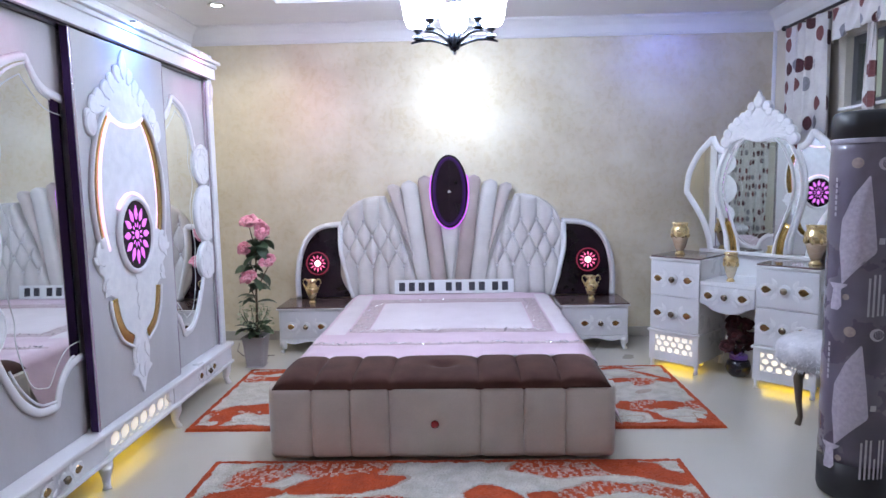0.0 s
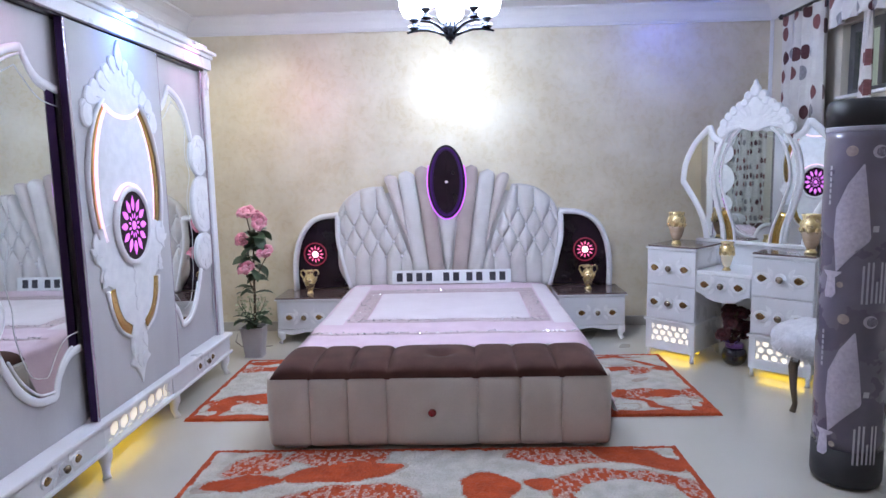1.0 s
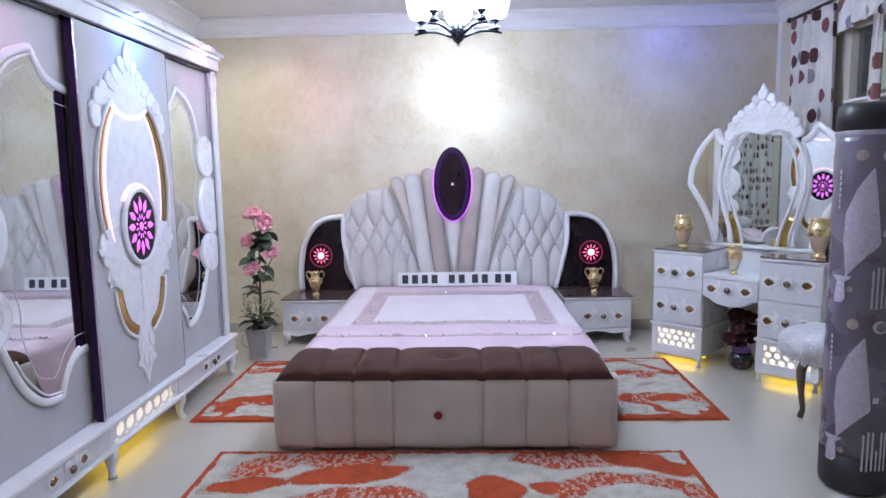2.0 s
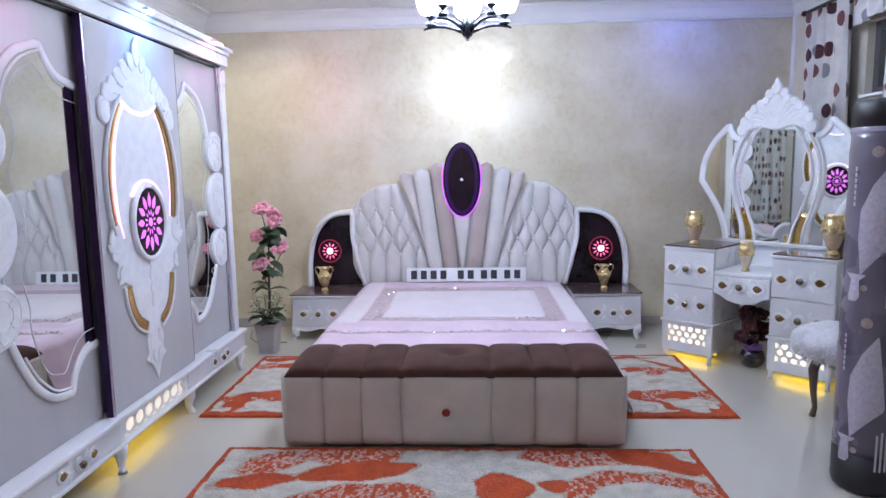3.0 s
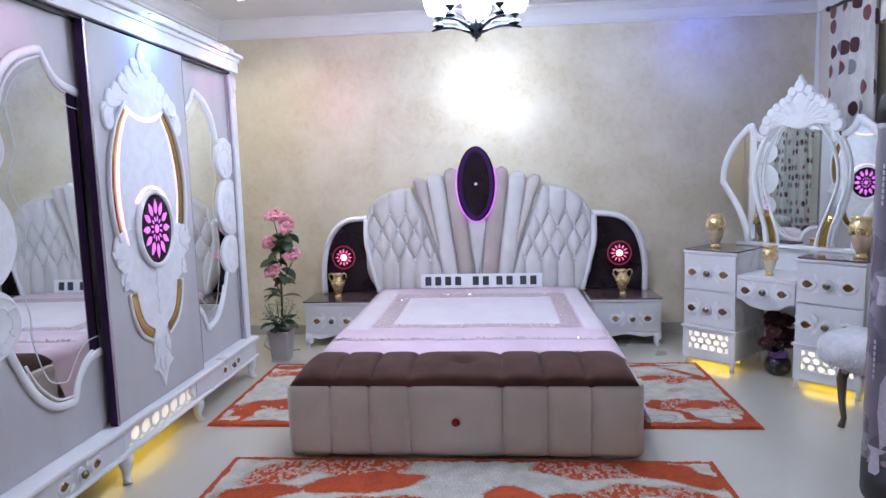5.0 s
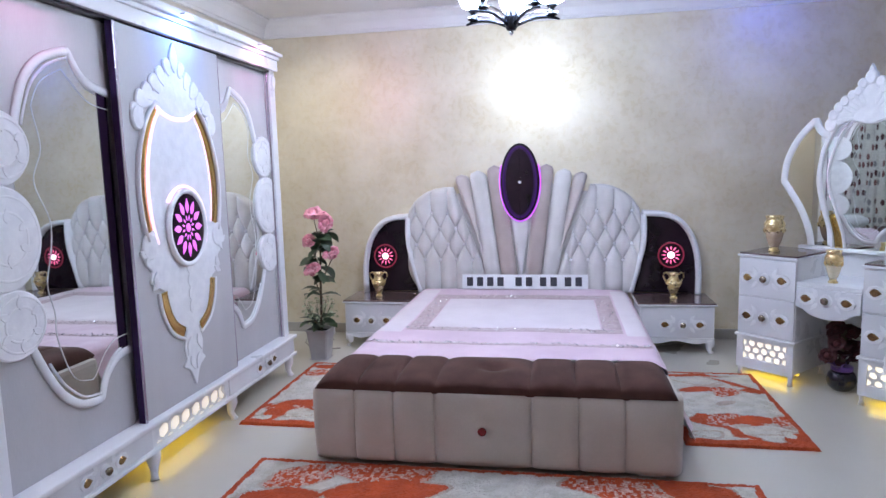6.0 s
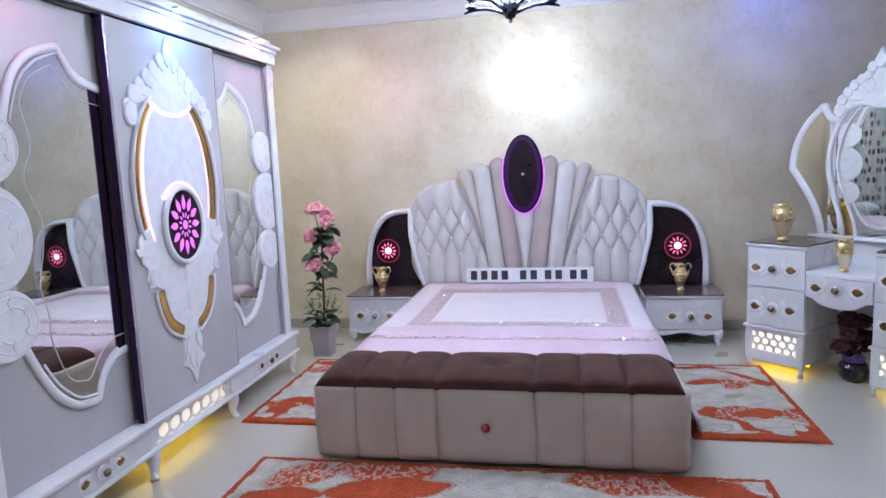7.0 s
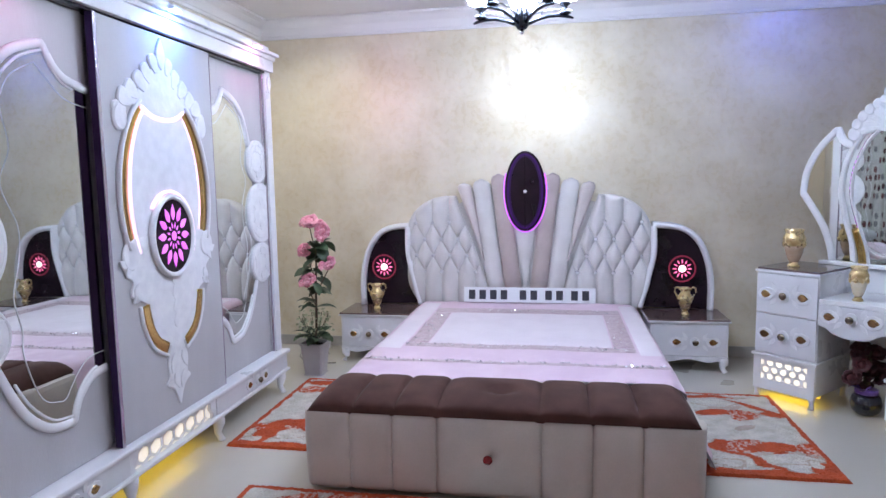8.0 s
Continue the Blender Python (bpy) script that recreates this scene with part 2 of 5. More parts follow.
    "wrap_light": surface("pale_print", (0.42, 0.38, 0.48), (0.50, 0.46, 0.55), 60, 0.3, coat=0.6, bump=0.2, bump_scale=14, fine=70, fine_amount=0.2),
    "wrap_band": surface("clear_plastic_seam", (0.40, 0.38, 0.46), (0.30, 0.28, 0.36), 10, 0.2, coat=0.8),
    "black_wrap": surface("black_plastic", (0.009, 0.009, 0.013), (0.015, 0.015, 0.02), 9, 0.46, coat=0.05, bump=0.3, bump_scale=18),
    "ivory_text": surface("pale_ink", (0.48, 0.46, 0.52), (0.42, 0.40, 0.46), 60, 0.4),
    "ochre_print": surface("ochre_print", (0.40, 0.32, 0.28), (0.28, 0.22, 0.22), 60, 0.35, coat=0.5),
    "sign": surface("white_sign_card", (0.78, 0.80, 0.82), (0.74, 0.76, 0.78), 5, 0.35),
    "ink": surface("dark_ink", (0.03, 0.03, 0.045), (0.04, 0.04, 0.055), 30, 0.4),
    "iron": surface("black_chrome", (0.05, 0.055, 0.07), (0.03, 0.035, 0.05), 12, 0.14, 0.22, metal=0.9),
    "chrome": surface("chrome", (0.70, 0.72, 0.75), (0.62, 0.64, 0.68), 9, 0.1, metal=1.0),
    "curtain": printed_cloth(),
    "rod": surface("dark_curtain_rod", (0.05, 0.04, 0.035), (0.03, 0.025, 0.02), 10, 0.35, metal=0.5),
    "window_frame": surface("grey_aluminium_frame", (0.16, 0.16, 0.17), (0.13, 0.13, 0.14), 8, 0.35, metal=0.4),
    "glass": surface("window_glass", (0.9, 0.95, 0.93), (0.9, 0.95, 0.93), 2, 0.02, transmission=1.0, fine_amount=0.0),
    "outside": glow("evening_backdrop", (0.55, 0.62, 0.58), 0.35),
    "cable": surface("pale_cable", (0.30, 0.29, 0.27), (0.25, 0.24, 0.22), 20, 0.5),
    "lamp_white": glow("lit_frosted_glass", (0.67, 0.79, 1.0), CHANDELIER_POWER),
    "lamp_cove": glow("cove_led_strip", (0.56, 0.70, 1.0), COVE_POWER),
    "lamp_down": glow("downlight_lens", (0.85, 0.92, 1.0), 14),
    "lamp_blue": glow("blue_downlight_lens", (0.25, 0.40, 1.0), 60),
    "lamp_ice": glow("ice_blue_spot_lens", (0.45, 0.75, 1.0), 30),
    "lamp_rose": glow("rose_spot_lens", (1.0, 0.55, 0.85), 30),
    "led_pink": glow("pink_white_led_strip", (1.0, 0.66, 0.93), 1.15),
    "led_magenta": glow("magenta_backlight", (0.78, 0.10, 0.86), 0.85),
    "glow_purple": glow("purple_led_halo", (0.62, 0.06, 1.0), 0.9),
    "led_dim": glow("dim_rose_ring", (1.0, 0.08, 0.22), 0.16, (0.10, 0.01, 0.02)),
    "glow_violet_a": glow("dim_violet_glow", (0.26, 0.0, 0.9), 0.10, (0.012, 0.005, 0.02)),
    "glow_violet_b": glow("faint_violet_glow", (0.26, 0.0, 0.9), 0.04, (0.012, 0.005, 0.018)),
    "led_rose": glow("rose_backlight", (1.0, 0.10, 0.32), 1.6),
    "led_rose_core": glow("white_rose_core", (1.0, 0.66, 0.80), 3.4),
    "led_warm": glow("warm_backlight", (1.0, 0.88, 0.68), 0.58),
    "led_warm_dim": glow("soft_warm_backlight", (1.0, 0.89, 0.68), 1.0),
    "led_yellow": glow("yellow_led_strip", (1.0, 0.68, 0.04), 1.2),
}


# ---- building helpers ----
def part(name, bm, material, parent=None, label="", smooth=False):
    """Links a bmesh as one mesh object under a thing or under a part."""
    me = bpy.data.meshes.new(name)
    bmesh.ops.recalc_face_normals(bm, faces=bm.faces[:])
    bm.to_mesh(me)
    bm.free()
    for m in material if isinstance(material, list) else [material]:
        me.materials.append(m)
    if smooth:
        me.shade_smooth()
    ob = new(name, me)
    ob.parent = parent
    if label:
        ob["label"] = label
    return ob


def thing(name, m, label, category, group="", kind=""):
    ob = new(name)
    ob.empty_display_size = 0.1
    ob.matrix_world = m
    return tagged(ob, label, category, group, kind)


def box(x0, x1, y0, y1, z0, z1, bevel=0.004, bm=None):
    """A box with chamfered edges."""
    own = bmesh.new()
    bmesh.ops.create_cube(own, size=1, matrix=Matrix.Translation(((x0 + x1) / 2, (y0 + y1) / 2, (z0 + z1) / 2)) @ Matrix.Diagonal((x1 - x0, y1 - y0, z1 - z0, 1)))
    if bevel:
        bmesh.ops.bevel(own, geom=own.edges[:], offset=bevel, segments=2, affect="EDGES", profile=0.6)
    return join(bm, own)


def join(bm, own):
    if bm is None:
        return own
    me = bpy.data.meshes.new("join")
    own.to_mesh(me)
    own.free()
    bm.from_mesh(me)
    bpy.data.meshes.remove(me)
    return bm


def plate(outline, y_back, y_front, chamfer=0.004, bm=None):
    """A board cut to an outline of (x, z), from y_back to y_front (towards the viewer, -y), with a chamfered front edge."""
    own = bmesh.new()
    pts = [Vector((a, b)) for a, b in outline]
    area = sum(p.x * q.y - q.x * p.y for p, q in zip(pts, pts[1:] + pts[:1]))
    if area < 0:
        pts.reverse()
    k = len(pts)
    inner = []
    for i in range(k):
        d = (pts[(i + 1) % k] - pts[i - 1])
        d = d.normalized() if d.length > 1e-9 else Vector((1, 0))
        inner.append(pts[i] + Vector((-d.y, d.x)) * chamfer)
    rings = [[own.verts.new((p.x, y, p.y)) for p in ps] for ps, y in ((pts, y_back), (pts, y_front + chamfer), (inner, y_front))]
    for r, s in zip(rings, rings[1:]):
        for i in range(k):
            own.faces.new((r[i], r[(i + 1) % k], s[(i + 1) % k], s[i]))
    own.faces.new(rings[2])
    own.faces.new(rings[0][::-1])
    return join(bm, own)


def band(line, width, y_back, y_front, closed=False, bm=None):
    """A moulding of rounded section that follows a line of (x, z)."""
    own = bmesh.new()
    pts = [Vector((a, b)) for a, b in line]
    k = len(pts)
    section = [(-0.5, y_back), (-0.5, y_back * 0.35 + y_front * 0.65), (-0.25, y_front), (0.25, y_front), (0.5, y_back * 0.35 + y_front * 0.65), (0.5, y_back)]
    rings = []
    for i in range(k):
        a, b = (pts[i - 1], pts[(i + 1) % k]) if closed else (pts[max(0, i - 1)], pts[min(k - 1, i + 1)])
        d = (b - a).normalized()
        nn = Vector((-d.y, d.x))
        rings.append([own.verts.new((pts[i].x + nn.x * width * s, y, pts[i].y + nn.y * width * s)) for s, y in section])
    for i in range(k if closed else k - 1):
        r, s = rings[i], rings[(i + 1) % k]
        for j in range(6):
            own.faces.new((r[j], r[(j + 1) % 6], s[(j + 1) % 6], s[j]))
    if not closed:
        own.faces.new(rings[0])
        own.faces.new(rings[-1][::-1])
    return join(bm, own)


def lathe(profile, steps=24, x=0.0, y=0.0, z=0.0, bm=None):
    """A turned body from rows of (radius, height)."""
    own = bmesh.new()
    rings = [[own.verts.new((x + r * math.cos(2 * math.pi * i / steps), y + r * math.sin(2 * math.pi * i / steps), z + h)) for i in range(steps)] for r, h in profile]
    for r, s in zip(rings, rings[1:]):
        for i in range(steps):
            own.faces.new((r[i], r[(i + 1) % steps], s[(i + 1) % steps], s[i]))
    own.faces.new(rings[0][::-1])
    own.faces.new(rings[-1])
    return join(bm, own)


def tube(points, radius, steps=8, bm=None):
    """A round bar along a line of 3D points; radius may be a list, one for each point."""
    own = bmesh.new()
    pts = [Vector(p) for p in points]
    rings = []
    for i, p in enumerate(pts):
        d = (pts[min(i + 1, len(pts) - 1)] - pts[max(i - 1, 0)]).normalized()
        side = d.cross(Vector((0, 0, 1)) if abs(d.z) < 0.9 else Vector((1, 0, 0))).normalized()
        up = side.cross(d)
        r = radius[i] if isinstance(radius, (list, tuple)) else radius
        rings.append([own.verts.new(p + r * (side * math.cos(2 * math.pi * j / steps) + up * math.sin(2 * math.pi * j / steps))) for j in range(steps)])
    for r, s in zip(rings, rings[1:]):
        for j in range(steps):
            own.faces.new((r[j], r[(j + 1) % steps], s[(j + 1) % steps], s[j]))
    own.faces.new(rings[0][::-1])
    own.faces.new(rings[-1])
    return join(bm, own)


def sheet(f, nu, nv, bm=None, uv=None):
    """A sheet from f(s, t) -> (x, y, z), s and t from 0 to 1."""
    own = bmesh.new()
    g = [[own.verts.new(f(i / nu, j / nv)) for i in range(nu + 1)] for j in range(nv + 1)]
    layer = own.loops.layers.uv.new("UVMap") if uv else None
    for j in range(nv):
        for i in range(nu):
            face = own.faces.new((g[j][i], g[j][i + 1], g[j + 1][i + 1], g[j + 1][i]))
            if uv:
                for loop, (a, b) in zip(face.loops, ((i, j), (i + 1, j), (i + 1, j + 1), (i, j + 1))):
                    loop[layer].uv = uv(a / nu, b / nv)
    return join(bm, own) if not uv else own


def cushion(f, nu, nv, back):
    """A padded panel: the sheet f, closed by a rim that runs back to the depth y = back."""
    own = sheet(f, nu, nv)
    own.verts.ensure_lookup_table()
    rim = [own.verts[i] for i in range(nu + 1)]
    rim += [own.verts[j * (nu + 1) + nu] for j in range(1, nv + 1)]
    rim += [own.verts[nv * (nu + 1) + i] for i in range(nu - 1, -1, -1)]
    rim += [own.verts[j * (nu + 1)] for j in range(nv - 1, 0, -1)]
    low = [own.verts.new((v.co.x, back, v.co.z)) for v in rim]
    k = len(rim)
    for i in range(k):
        own.faces.new((rim[i], rim[(i + 1) % k], low[(i + 1) % k], low[i]))
    return own


def ball(c, rx, ry=None, rz=None, sub=2, bm=None, turn=None):
    own = bmesh.new()
    m = Matrix.Translation(c) @ (turn or Matrix()) @ Matrix.Diagonal((rx, ry or rx, rz or rx, 1))
    bmesh.ops.create_icosphere(own, subdivisions=sub, radius=1, matrix=m)
    return join(bm, own)


def ellipse(cx, cz, a, b, steps=40, start=0.0, end=360.0):
    n = steps if end - start >= 360 else steps + 1
    return [(cx + a * math.cos(radians(start + (end - start) * i / steps)), cz + b * math.sin(radians(start + (end - start) * i / steps))) for i in range(n)]


def smooth_line(points, steps=6):
    """A smooth line through the points (x, z)."""
    out = []
    k = len(points)
    for i in range(k - 1):
        p0, p1, p2, p3 = (Vector(points[max(0, min(k - 1, i + d))]) for d in (-1, 0, 1, 2))
        for s in range(steps):
            t = s / steps
            v = 0.5 * (2 * p1 + (p2 - p0) * t + (2 * p0 - 5 * p1 + 4 * p2 - p3) * t * t + (3 * p1 - p0 - 3 * p2 + p3) * t ** 3)
            out.append((v[0], v[1]))
    out.append(tuple(points[-1]))
    return out


def flip(line, c=0.0):
    """The mirror image of a line of (x, z) about x = c, run the other way."""
    return [(2 * c - a, b) for a, b in reversed(line)]


def hex_lattice(x0, x1, z0, z1, y, sx, sz, hole=0.58, low=-9.0, high=9.0, bm=None):
    """A pierced honeycomb panel: rings of hexagons, 6 mm thick."""
    own = bmesh.new()
    row = 0
    z = z0 + sz / 2
    while z < z1 - sz * 0.3:
        x = x0 + sx / 2 + (sx / 2 if row % 2 else 0)
        while x < x1 - sx * 0.4:
            ring = []
            for f, d in ((1.0, 0.0), (hole, 0.0), (hole, 0.006), (1.0, 0.006)):
                ring.append([own.verts.new((x + f * sx * 0.577 * math.sin(i * math.pi / 3), y + d, min(high, max(low, z + f * sz * 0.667 * math.cos(i * math.pi / 3))))) for i in range(6)])
            for a, b in zip(ring, ring[1:]):
                for i in range(6):
                    own.faces.new((a[i], a[(i + 1) % 6], b[(i + 1) % 6], b[i]))
            x += sx
        z += sz
        row += 1
    return join(bm, own)


# ---- the room ----
X0, X1, Y0, Y1, H = -2.27, 2.73, -1.7, 5.74, 2.75


def structure(name, bm, material, label, category, smooth=False):
    return tagged(part(name, bm, material, None, "", smooth), label, category, kind="structure")


structure("floor", box(X0 - 0.2, X1 + 0.2, Y0 - 0.2, Y1 + 0.2, -0.15, 0, 0), M["floor"], "pale polished floor with a soft shine", "floor")
structure("wall_north", box(X0 - 0.2, X1 + 0.2, Y1, Y1 + 0.2, 0, 3.2, 0), M["wall"], "cream pearl plaster wall behind the bed", "wall")
structure("wall_south", box(X0 - 0.2, X1 + 0.2, Y0 - 0.2, Y0, 0, 3.2, 0), M["plain_wall"], "plain cream plaster wall", "wall")
structure("wall_west", box(X0 - 0.2, X0, Y0, Y1, 0, 3.2, 0), M["plain_wall"], "plain cream plaster wall behind the wardrobe", "wall")
WY0, WY1, WZ0, WZ1 = 4.02, 4.72, 1.84, 2.34
east = box(X1, X1 + 0.2, Y0, WY0, 0, 3.2, 0)
box(X1, X1 + 0.2, WY1, Y1, 0, 3.2, 0, east)
box(X1, X1 + 0.2, WY0, WY1, 0, WZ0, 0, east)
box(X1, X1 + 0.2, WY0, WY1, WZ1, 3.2, 0, east)
structure("wall_east", east, M["plain_wall"], "cream plaster wall with the curtained window", "wall")

# ceiling: a flat border with a raised tray over the bed
TX0, TX1, TY0, TY1 = -1.30, 2.05, 0.2, 5.02
soffit = box(X0, TX0, Y0, Y1, H, H + 0.05, 0)
box(TX1, X1, Y0, Y1, H, H + 0.05, 0, soffit)
box(TX0, TX1, Y0, TY0, H, H + 0.05, 0, soffit)
box(TX0, TX1, TY1, Y1, H, H + 0.05, 0, soffit)
box(X0, X1, Y0, Y1, H + 0.22, H + 0.3, 0, soffit)
structure("ceiling", soffit, M["ceiling"], "white ceiling with a raised lit tray", "ceiling")


def crown_run(bm, p, q, inward):
    """A length of cornice from p to q along the wall, leaning into the room."""
    own = bmesh.new()
    section = [(0, -0.15), (0.018, -0.15), (0.022, -0.132), (0.03, -0.125), (0.05, -0.07), (0.085, -0.035), (0.11, -0.022), (0.12, -0.02), (0.12, -0.003), (0, -0.003)]
    rings = [[own.verts.new((c[0] + inward[0] * a, c[1] + inward[1] * a, H + b)) for a, b in section] for c in (p, q)]
    k = len(section)
    for i in range(k):
        own.faces.new((rings[0][i], rings[0][(i + 1) % k], rings[1][(i + 1) % k], rings[1][i]))
    own.faces.new(rings[0])
    own.faces.new(rings[1][::-1])
    return join(bm, own)


crown = crown_run(None, (X0, Y1), (X1, Y1), (0, -1))
crown_run(crown, (X1, Y1), (X1, Y0), (-1, 0))
crown_run(crown, (X0, Y1), (X0, Y0), (1, 0))
crown_run(crown, (X0, Y0), (X1, Y0), (0, 1))
structure("trim", crown, M["crown"], "white moulded plaster cornice", "cornice")

skirt = box(X0, X1, Y1 - 0.012, Y1, 0, 0.085, 0.002)
box(X1 - 0.012, X1, Y0, Y1 - 0.012, 0, 0.085, 0.002, skirt)
box(X0, X0 + 0.012, Y0, Y1 - 0.012, 0, 0.085, 0.002, skirt)
structure("baseboard", skirt, M["skirting"], "low grey-beige tile baseboard", "baseboard")

corner = tube([(X1 - 0.006, Y1 - 0.006, 0.09), (X1 - 0.006, Y1 - 0.006, H - 0.14)], 0.02)
structure("trim_corner", corner, M["crown"], "pale bead in the corner of the walls", "trim")

# cove lighting inside the tray
cove = thing("cove_light", pose(0, 0, H + 0.055), "bluish white light strip hidden in the ceiling tray", "cove light")
part("light_strip", box(TX0 - 0.09, TX0 - 0.05, TY0, TY1, 0.0, 0.015, 0), M["lamp_cove"], cove)
part("light_strip", box(TX1 + 0.05, TX1 + 0.09, TY0, TY1, 0.0, 0.015, 0), M["lamp_cove"], cove)
part("light_strip", box(TX0, TX1, TY1 + 0.05, TY1 + 0.09, 0.0, 0.015, 0), M["lamp_cove"], cove)
part("light_strip", box(TX0, TX1, TY0 - 0.09, TY0 - 0.05, 0.0, 0.015, 0), M["lamp_cove"], cove)


def downlight(x, y, lens, colour, watts, label, angle=130, aim=None):
    d = thing("downlight", pose(x, y, H), label, "downlight", "downlights in the ceiling border")
    part("bezel", lathe([(0.062, -0.002), (0.064, -0.007), (0.050, -0.012), (0.044, -0.004)], 28), M["chrome"], d)
    part("lens", lathe([(0.043, -0.003), (0.040, -0.009), (0.020, -0.012), (0.004, -0.013)], 24), lens, d)
    spot_lamp("downlight_beam", look((x, y, H - 0.02), aim or (x, y, 0)), watts, colour, angle, 1.0, 0.04)


WHITE, ROSE_WHITE = (0.80, 0.79, 1.0), (0.94, 0.80, 0.94)
downlight(-1.75, 5.0, M["lamp_down"], (0.95, 0.93, 0.84), 52, "round white downlight with a chrome bezel, of a set mostly added as fill", 150)
# five more downlights, out of view, added as fill to balance the brightness
for px, py, share in ((-1.42, 1.2, 1.9), (-1.75, -0.6, 1.6), (2.4, 2.2, 0.3), (2.4, -0.6, 0.8), (0.4, -0.7, 1.35)):
    downlight(px, py, M["lamp_down"], WHITE if px > 0 else ROSE_WHITE, FILL_WATTS * share, "round white downlight with a chrome bezel, of a set mostly added as fill")
downlight(2.12, 4.47, M["lamp_blue"], (0.06, 0.14, 1.0), 29, "round recessed blue downlight with a chrome bezel", 110, (1.75, 5.74, 2.35))


# window with frame and panes
win = tagged(thing("window_1", pose(X1 + 0.08, (WY0 + WY1) / 2, 0), "grey aluminium sliding window behind the curtains", "window"), kind="structure")
hw = (WY1 - WY0) / 2
fr = box(-0.03, 0.03, -hw, -hw + 0.06, WZ0, WZ1)
box(-0.03, 0.03, hw - 0.06, hw, WZ0, WZ1, 0.004, fr)
box(-0.03, 0.03, -hw + 0.06, hw - 0.06, WZ0, WZ0 + 0.06, 0.004, fr)
box(-0.03, 0.03, -hw + 0.06, hw - 0.06, WZ1 - 0.06, WZ1, 0.004, fr)
box(-0.034, 0.034, -0.025, 0.025, WZ0 + 0.06, WZ1 - 0.06, 0.004, fr)
part("window_frame", fr, M["window_frame"], win)
for a, b in ((-hw + 0.06, -0.025), (0.025, hw - 0.06)):
    pane = part("pane", box(-0.003, 0.003, a, b, WZ0 + 0.06, WZ1 - 0.06, 0), M["glass"], win)
    pane.visible_shadow = False
part("window_sill", box(-0.12, -0.032, -hw, hw, WZ0 - 0.001, WZ0 + 0.02), M["crown"], win)
tagged(part("backdrop", box(X1 + 0.6, X1 + 0.62, 1.5, 6.0, 0, 3.2, 0), M["outside"]), "dim pale evening light outside the window", "backdrop", kind="structure")


# ---- curtains ----
rod = thing("curtain_rod", pose(X1 - 0.1, 0, 2.55), "dark metal curtain rod with a knob at its end", "curtain rod")
part("pole", tube([(0, 2.90, 0), (0, 5.36, 0)], 0.012, 10), M["rod"], rod)
part("finial", ball((0, 5.39, 0), 0.022, 0.03, 0.022), M["rod"], rod)
part("bracket", box(-0.008, 0.1, 5.2, 5.22, -0.015, 0.012, 0.003), M["rod"], rod)
part("bracket", box(-0.008, 0.1, 2.95, 2.97, -0.015, 0.012, 0.003), M["rod"], rod)


def curtain(name, ya, yb, z0, z1, folds, depth, x, label, swag=0.0):
    def f(s, t):
        ph = s * folds * 2 * math.pi
        low = z0 + swag * (1 - (2 * s - 1) ** 2)
        z = low + (z1 - low) * t
        return (x + depth * math.sin(ph) * (0.6 + 0.4 * (1 - t)) + 0.01 * math.sin(ph * 2.3 + 5 * t), ya + (yb - ya) * s + 0.012 * math.sin(7 * t + ph), z)
    span = abs(yb - ya) * (1 + depth * folds * 6)
    bm = sheet(f, folds * 14, 24, uv=lambda s, t: (s * span, t * (z1 - z0)))
    ob = part(name, bm, M["curtain"], None, "", True)
    mod = ob.modifiers.new("thickness", "SOLIDIFY")
    mod.thickness = 0.002
    return tagged(ob, label, "curtain", "curtains on the rod")


curtain("curtain", 4.76, 5.33, 0.06, 2.53, 4, 0.045, X1 - 0.1, "gathered white curtain printed with maroon and grey discs")
curtain("curtain", 3.02, 4.0, 0.06, 2.53, 6, 0.045, X1 - 0.1, "gathered white curtain printed with maroon and grey discs")
curtain("valance", 4.08, 4.74, 2.30, 2.53, 4, 0.02, X1 - 0.085, "short printed valance gathered across the window head", 0.05)
curtain("curtain_tail", 4.30, 4.38, 1.55, 2.53, 2, 0.015, X1 - 0.06, "narrow printed curtain tail hanging before the window")


# ---- bed ----
CX = -0.045
bed = thing("bed", pose(CX, 0, 0), "upholstered double bed with a tufted fan headboard and storage footboard", "bed")
SEAMS = (-0.894, -0.668, -0.473, -0.274, 0.186, 0.401, 0.608, 0.862)
FY, FB = 3.175, 3.60


def foot_panel(a, b, edge_l, edge_r):
    def f(s, t):
        x = a + (b - a) * s
        z = 0.03 + 0.355 * t
        puff = 0.017 * (1 - abs(2 * s - 1) ** 6) + 0.012 * (1 - (2 * t - 1) ** 6)
        y = FY + 0.03 - puff
        if edge_l:
            y += 0.035 * max(0.0, 1 - s * (b - a) / 0.045) ** 2
        if edge_r:
            y += 0.035 * max(0.0, 1 - (1 - s) * (b - a) / 0.045) ** 2
        y += 0.006 * noise.noise((x * 5, z * 6, 2))
        if a < 0 < b:
            y += 0.022 * math.exp(-((x + 0.045) ** 2 + (z - 0.20) ** 2) / 0.0012)
        return (x, y, z)
    return cushion(f, 26, 16, FY + 0.12)


for i in range(7):
    part("footboard_panel", foot_panel(SEAMS[i], SEAMS[i + 1], i == 0, i == 6), M["greige_velvet"], bed, smooth=True)
part("footboard_body", box(SEAMS[0] + 0.004, SEAMS[-1] - 0.004, FY + 0.06, FB, 0.03, 0.38, 0.03), M["greige_velvet"], bed, smooth=False)
part("button", lathe([(0.0, -0.004), (0.020, -0.004), (0.021, 0.004), (0.013, 0.012), (0.001, 0.014)], 16).copy(), M["red_gem"], bed, "red crystal button").matrix_local = pose(-0.045, FY + 0.012, 0.20, 90)


